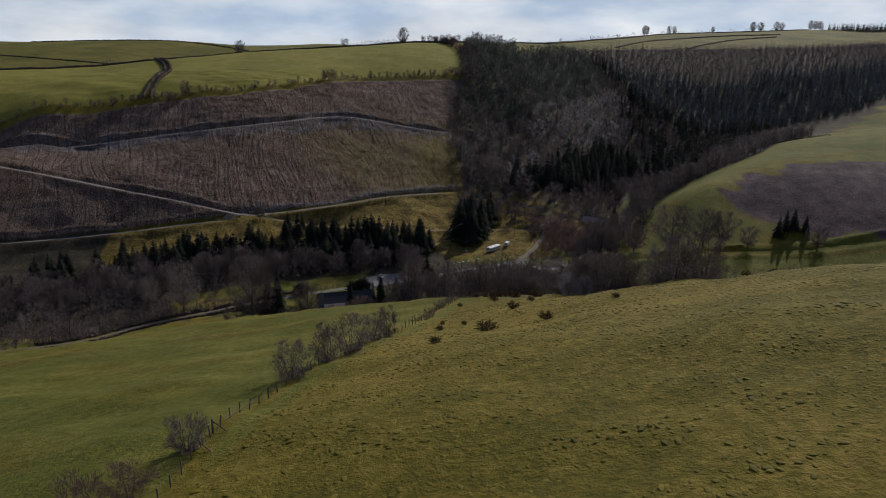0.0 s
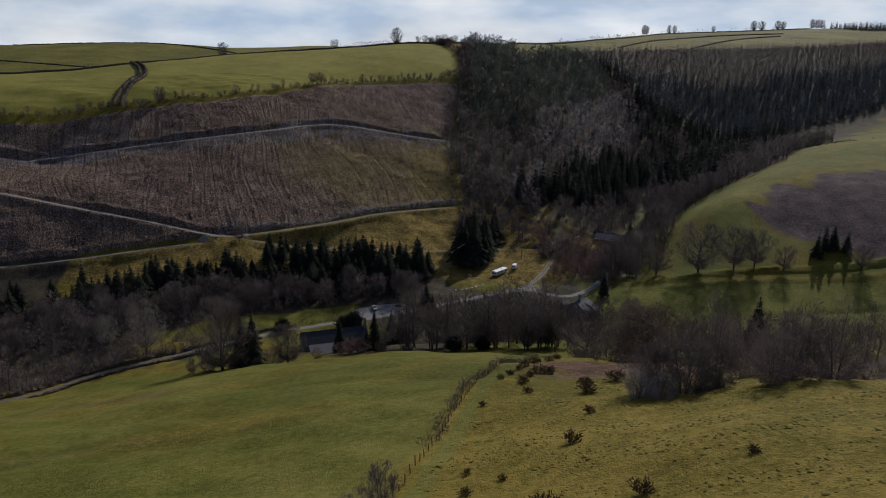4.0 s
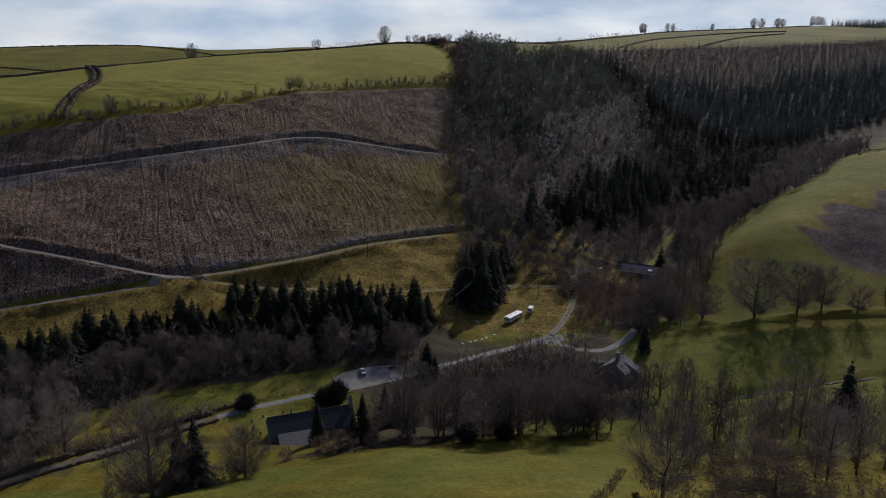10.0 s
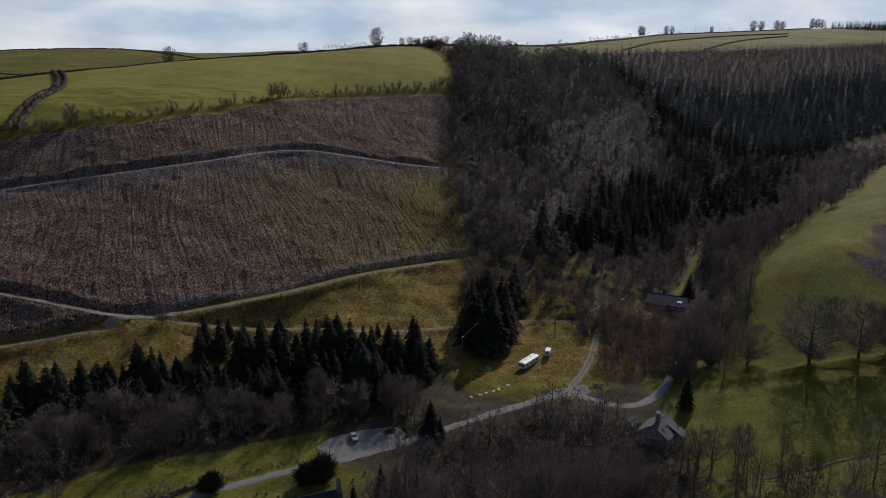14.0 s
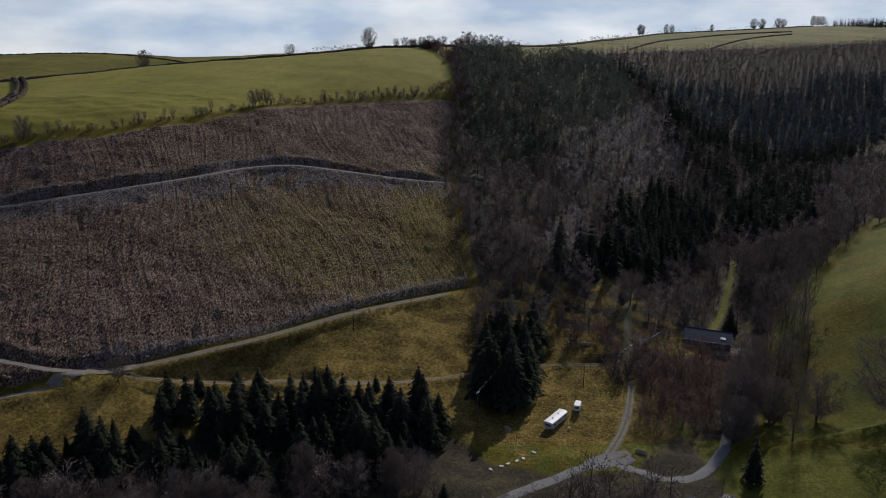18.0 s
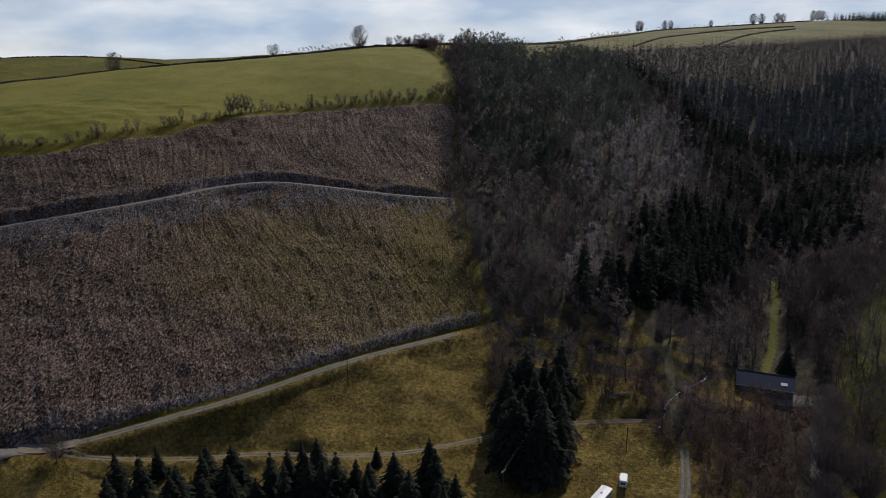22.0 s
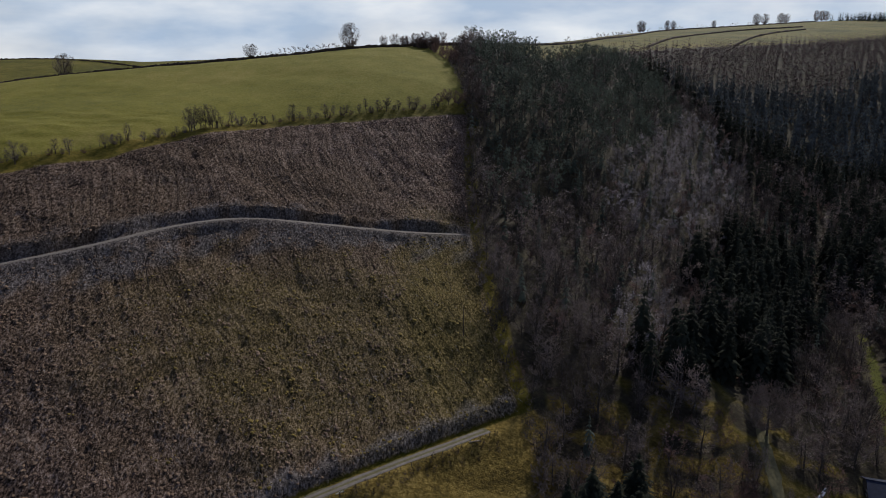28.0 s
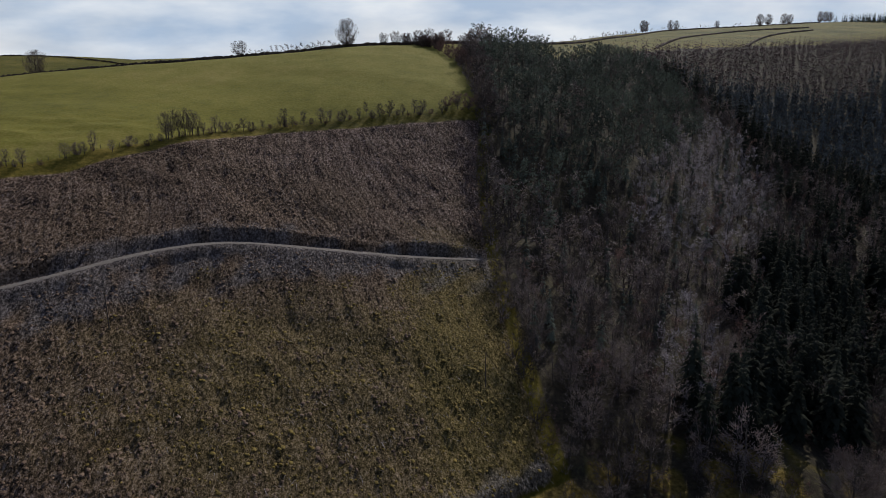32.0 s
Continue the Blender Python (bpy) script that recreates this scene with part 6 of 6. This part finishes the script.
window(tr, -1.08, 0.6, 1.2, 0.9, 0.6, "-x")
part("hitch", tube(0.05, 0.05, (0, -1.9, 0.5), (0, -3.0, 0.45)), M_STEEL, tr)
for s in (-1, 1):
    wheel(tr, s * 0.95, 0, 0.3, 0.18)


def car(x, y, turn, paint, label, long=4.2):
    e = base("car", x, y, turn, label, "car", "parked cars")
    h = long / 2
    e.location.z += 0.14
    body = part("body", prism([(-h, 0.35), (-h + 0.15, 0.25), (h - 0.2, 0.25), (h, 0.4), (h - 0.02, 0.68), (h * 0.42, 0.92), (-h + 0.1, 0.95), (-h, 0.7)], -0.86, 0.86), paint, e)
    body.matrix_basis = pose(0, 0, 0, 0, 0, 90)
    cab = part("cabin", prism([(-h + 0.25, 0.93), (h * 0.42, 0.90), (h * 0.10, 1.42), (-h * 0.62, 1.46)], -0.74, 0.74), paint, e)
    cab.matrix_basis = pose(0, 0, 0, 0, 0, 90)
    part("windscreen", prism([(h * 0.41, 0.95), (h * 0.43, 0.97), (h * 0.125, 1.40), (h * 0.105, 1.38)], -0.66, 0.66), M_GLASS, cab)
    part("rear_window", prism([(-h + 0.24, 0.98), (-h + 0.22, 0.99), (-h * 0.64, 1.42), (-h * 0.62, 1.42)], -0.62, 0.62), M_GLASS, cab)
    for s in (-1, 1):
        part("side_window", prism([(-h + 0.42, 0.98), (h * 0.34, 0.97), (h * 0.08, 1.36), (-h * 0.60, 1.38)], s * 0.735, s * 0.75), M_GLASS, cab)
        for yy in (-h * 0.62, h * 0.60):
            wheel(e, s * 0.80, yy, 0.31, 0.2)
        part("headlight", box(s * 0.62 - 0.16, s * 0.62 + 0.16, h - 0.10, h + 0.02, 0.52, 0.66), M_WHITE, e)
        part("tail_light", box(s * 0.68 - 0.12, s * 0.68 + 0.12, -h - 0.02, -h + 0.06, 0.60, 0.78), M_LAMP, e)
        part("wing_mirror", box(s * 0.98 - 0.09, s * 0.98 + 0.09, h * 0.30, h * 0.40, 0.92, 1.04), paint, e)
    return e


car(-38.8, 351.2, 200, M_SILVER, "silver hatchback parked on gravel")
car(87.6, 450.6, 215, M_TEAL, "dark green car parked before the lodge")


def pole(x, y, h, arm, turn, label="wooden power pole with a crossarm"):
    e = base("power_pole", x, y, turn, label, "power pole", "power poles")
    part("pole", tube(0.15, 0.10, (0, 0, -0.6), (0, 0, h), 8), M_POLE, e)
    if arm:
        a = part("crossarm", box(-0.9, 0.9, -0.07, 0.07, h - 0.35, h - 0.2), M_STEEL, e, "pale steel crossarm")
        for dx in (-0.8, 0, 0.8):
            part("insulator", tube(0.06, 0.04, (dx, 0, h - 0.2), (dx, 0, h + 0.08), 6), M_WHITE, a)
    return Vector((x, y, ground_z(x, y) + h))


pA = pole(-45.4, 439.5, 8.5, True, 30)
pB = pole(-13.8, 501, 9.0, False, 0, "tall bare wooden power pole on the felled slope")
pC = pole(52, 496, 8.5, True, 60)
pD = pole(-3.2, 397.5, 11.5, True, 50)
pE = pole(35.4, 421, 7.5, False, 0, "short bare wooden pole beside the track")
pG = pole(-103, 503, 9.0, False, 0, "tall bare wooden power pole on the felled slope")
pF = pole(-20, 353.6, 7.5, False, 0, "bare wooden pole beside the car park")
M_WIRE = plain("power_cable", (0.06, 0.06, 0.06), 0.6, 0.1, 1.0)


def cable(a, b, sag, label="thin sagging power cable between poles"):
    pts = [a.lerp(b, k / 14) - Vector((0, 0, sag * 4 * (k / 14) * (1 - k / 14))) for k in range(15)]
    out = [[], []]
    for p, q in zip(pts[:-1], pts[1:]):
        stick(out, p, q, 0.022, 0.022, 3)
    tagged(new("power_cable", mesh_of("power_cable", np.array(out[0]), np.array(out[1]), [M_WIRE])), label, "cable", "power cables")


for off in (-0.8, 0.8):
    o = Vector((off * 0.64, off * 0.77, 0))
    cable(pD + o, pC + o, 2.0)
    cable(pC + o, Vector((88, 560, 14)) + o, 1.5)


def fence(line, gap, label, h=1.15, wires=2, jitter=0.12, width=0.07, skip=0.0):
    """Posts and wires along a line."""
    p = resample(line, gap)[:, :2]
    z = land(p[:, 0], p[:, 1])
    e = tagged(new("fence"), label, "fence", "field fences")
    e.location = (p[0, 0], p[0, 1], z[0])
    r = np.random.RandomState(len(p))
    me = None
    for k in range(len(p)):
        if r.rand() < skip:
            continue
        if me is None:
            o = part("post", tube(width, width * 0.85, (0, 0, -0.4), (0, 0, h), 5), M_TIMBER, e)
            me = o.data
        else:
            o = new("post", me)
            o.parent = e
        o.matrix_basis = pose(p[k, 0] - p[0, 0], p[k, 1] - p[0, 1], z[k] - z[0], float(r.normal(0, 4)), float(r.normal(0, 4)), 0) @ Matrix.Diagonal((1, 1, float(r.uniform(0.85, 1.15)), 1))
    for w in range(wires):
        out = [[], []]
        hh = h * (0.55 + 0.35 * w)
        for k in range(len(p) - 1):
            stick(out, (p[k, 0] - p[0, 0], p[k, 1] - p[0, 1], z[k] - z[0] + hh), (p[k + 1, 0] - p[0, 0], p[k + 1, 1] - p[0, 1], z[k + 1] - z[0] + hh), 0.006, 0.006, 3)
        o = new("wire", mesh_of("wire", np.array(out[0]), np.array(out[1]), [M_WIRE]))
        o.parent = e


fence(FENCE[:9], 2.3, "old timber post and wire fence between two fields")
fence(FENCE[8:], 2.6, "old timber post and wire fence beside a grassy track")
fence([(x, y + 3.0, z) for x, y, z in HEDGE[3:]], 3.0, "post and wire fence along the top field", 1.2)
fence(beside(TRACK_RIGHT[1:-1], 3.4), 3.2, "deer fence of thin posts above the forest track", 1.9)
fence(beside(TRACK_RIGHT[1:-1], -2.6), 3.0, "low post and wire fence below the forest track", 1.1)
strain = base("straining_post", -21.4, 56.2, 0, "leaning straining post with a diagonal strut", "fence post", "field fences")
part("post", tube(0.11, 0.10, (0, 0, -0.4), (0, 0, 1.5), 6), M_TIMBER, strain)
part("strut", tube(0.07, 0.06, (0.05, 0.1, 1.2), (1.5, 0.5, -0.3), 6), M_TIMBER, strain)
rail = base("fallen_rail", -20.4, 60.0, 0, "pale timber rail lying along the fence", "timber", "field fences")
part("rail", tube(0.05, 0.04, (-1.0, -2.6, 0.55), (0.8, 3.4, 0.12), 6), M_TIMBER, rail)
limb = base("fallen_limb", -20.6, 52.4, 0, "pale broken limb below the thorn bush", "branch")
part("limb", tube(0.07, 0.05, (-1.4, 0.6, 0.9), (0.6, -0.6, 0.1), 6), M_TIMBER, limb)
part("stub", tube(0.06, 0.03, (0.6, -0.6, 0.1), (1.5, -0.4, 0.2), 6), M_LOG, limb)


def log_stack(x, y, turn, n, long, label, r0=0.16):
    e = base("log_stack", x, y, turn, label, "timber", "timber stacks")
    r = np.random.RandomState(int(x * 10) % 1000)
    row, k, z = n, 0, r0
    while row > 0 and k < 14:
        for i in range(row):
            xx = (i - (row - 1) / 2) * r0 * 2.1
            dy = float(r.normal(0, 0.15))
            part("log", tube(r0 * float(r.uniform(0.8, 1.05)), r0 * 0.85, (xx, -long / 2 + dy, z), (xx + float(r.normal(0, 0.06)), long / 2 + dy, z), 7), M_LOG, e)
            k += 1
        row -= 1
        z += r0 * 1.8


log_stack(44, 381.8, 60, 4, 3.2, "stack of pale sawn logs beside the lane")
log_stack(36.4, 445.5, 70, 3, 5.0, "pile of long pale logs in a clearing")
log_stack(40.5, 446, 80, 3, 6.0, "pile of long dark logs in a clearing")
log_stack(6.3, 396.8, 55, 3, 1.8, "short row of cut logs on rough grass", 0.28)
log_stack(-14.1, 466.2, 100, 1, 3.0, "single pale log beside the forest track", 0.2)
for k, (x, y) in enumerate([(2.3, 377.8), (4.4, 378.9), (7, 380), (9, 381), (-1, 376.4), (12.5, 383.4)]):
    b = base("stone_slab", x, y, 30 * k, "pale broken slab beside the lane", "stone", "slabs by the lane")
    part("slab", box(-0.7, 0.6, -0.4, 0.35, -0.1, 0.28, 0.06), M_GRIMY, b)
drum = base("barrel", 25.6, 396.4, 0, "white plastic barrel on the grass", "barrel")
part("drum", tube(0.32, 0.32, (0, 0, 0), (0, 0, 0.85), 14), M_WHITE, drum)
part("lid", tube(0.30, 0.30, (0, 0, 0.85), (0, 0, 0.92), 14), M_GRIMY, drum)
gate = base("field_gate", 62.5, 366.5, 60, "weathered timber gate across the meadow entrance", "gate")
for s in (-1.6, 1.6):
    part("gate_post", tube(0.10, 0.10, (s, 0, -0.4), (s, 0, 1.5), 6), M_TIMBER, gate)
for k in range(5):
    part("rail", box(-1.5, 1.5, -0.03, 0.03, 0.22 + 0.24 * k, 0.32 + 0.24 * k), M_TIMBER, gate)
part("brace", tube(0.04, 0.04, (-1.4, 0.04, 0.25), (1.4, 0.04, 1.25), 5), M_TIMBER, gate)

# hedge banks and tussocks round the lanes and on the spur
hedge_row([(x, y, z) for x, y, z in beside(ROAD[3:8], 3.4)], 1.0, 0.35, 0.8, "low brown hedge along the lane")
hedge_row([(x, y, z) for x, y, z in beside(ROAD[3:8], -3.2)], 1.0, 0.35, 0.7, "low brown hedge along the lane")
hedge_row([(x, y, z) for x, y, z in beside(ROAD[8:10], 4.2)], 1.0, 0.4, 0.8, "dark hedge round the caravan paddock")
hedge_row([(x, y, z) for x, y, z in beside(FIELD_LANE, -2.6)], 1.0, 0.3, 0.6, "low hedge bank along the field lane")
hedge_row([(x, y, z) for x, y, z in beside(FIELD_LANE, 3.0)], 1.0, 0.5, 1.0, "brown hedge along the field lane")
BRIAR = [bare_parts(rt, 1.5, 0.9, 3, 2, 130, 0.022, 0.02, 0.5, 0.25) for _ in range(4)]
RUSH = [shrub_parts(rt, 0.9, 0.8, 10, 4, 0.10) for _ in range(3)]
rushes = np.column_stack([rs.normal(300, 16, 70), rs.normal(622, 16, 70)])
stand("rushes", rushes, RUSH, [M_BARK, M_GORSE], "dark clumps of rushes on the brow of the spur", "rushes", rs, 0.7, 1.8)
brush = resample(FENCE[6:], 0.9)[:, :2] + rs.normal(0, 0.5, (len(resample(FENCE[6:], 0.9)), 2)) - np.array([1.0, 0])
stand("brambles", brush, BRIAR, [M_BARK, M_BRAMBLE], "brown brambles along the fence", "bramble", rs, 0.6, 1.3)
dead = scatter(rs, -2, 110, 158, 262, 1.5, lambda x, y: (y < bracken_top(x)) & (np.hypot((x - 62) / 56, (y - 216) / 36) < 1) & (x > np.interp(y, [150, 176, 212, 240, 264], [4, 10, 20, 32, 42])))
verge = scatter(rs, 34, 130, 200, 285, 4.2, lambda x, y: (y > bracken_top(x) + 2) & (y < bracken_top(x) + 26) & (wave(x, y, 15, 45) > -0.2))
stand("scrub", verge, SCRUB, [M_BARK, M_BRAMBLE], "brown bare scrub between the bracken and the trees", "scrub", rs, 0.4, 1.0)
BRACKEN = [litter_parts(rt, 5, 0.8, 0.09, 0.6) for _ in range(3)]
M_BRACKEN = foliage("dead_bracken", (0.085, 0.046, 0.028), (0.230, 0.140, 0.090), clump=0.4, patch=0.03)
stand("bracken", dead, BRACKEN, [M_BARK, M_BRACKEN], "flattened russet bracken on the hill", "bracken", rs, 0.6, 1.3)
near = scatter(rs, -45, 95, 24, 150, 0.95, lambda x, y: (np.abs(x) < 20 + y * 0.62) & (wave(x, y, 9, 15) > -0.45) & (x > np.interp(y, [30, 56, 89, 128, 176], [-19, -19, -13, -3, 7])))
GRASS = [mound_parts(rt, rt.uniform(0.13, 0.27), rt.uniform(0.035, 0.08), 0) for _ in range(8)]
M_SWARD = foliage("tussocky_sward", (0.075, 0.068, 0.007), (0.190, 0.145, 0.018), clump=0.3, patch=0.03, through_light=0.1)
stand("tussocks", near, GRASS, [M_BARK, M_SWARD], "tussocky winter grass on the near hill", "grass", rs, 0.5, 1.4, 6.283, 0.1)
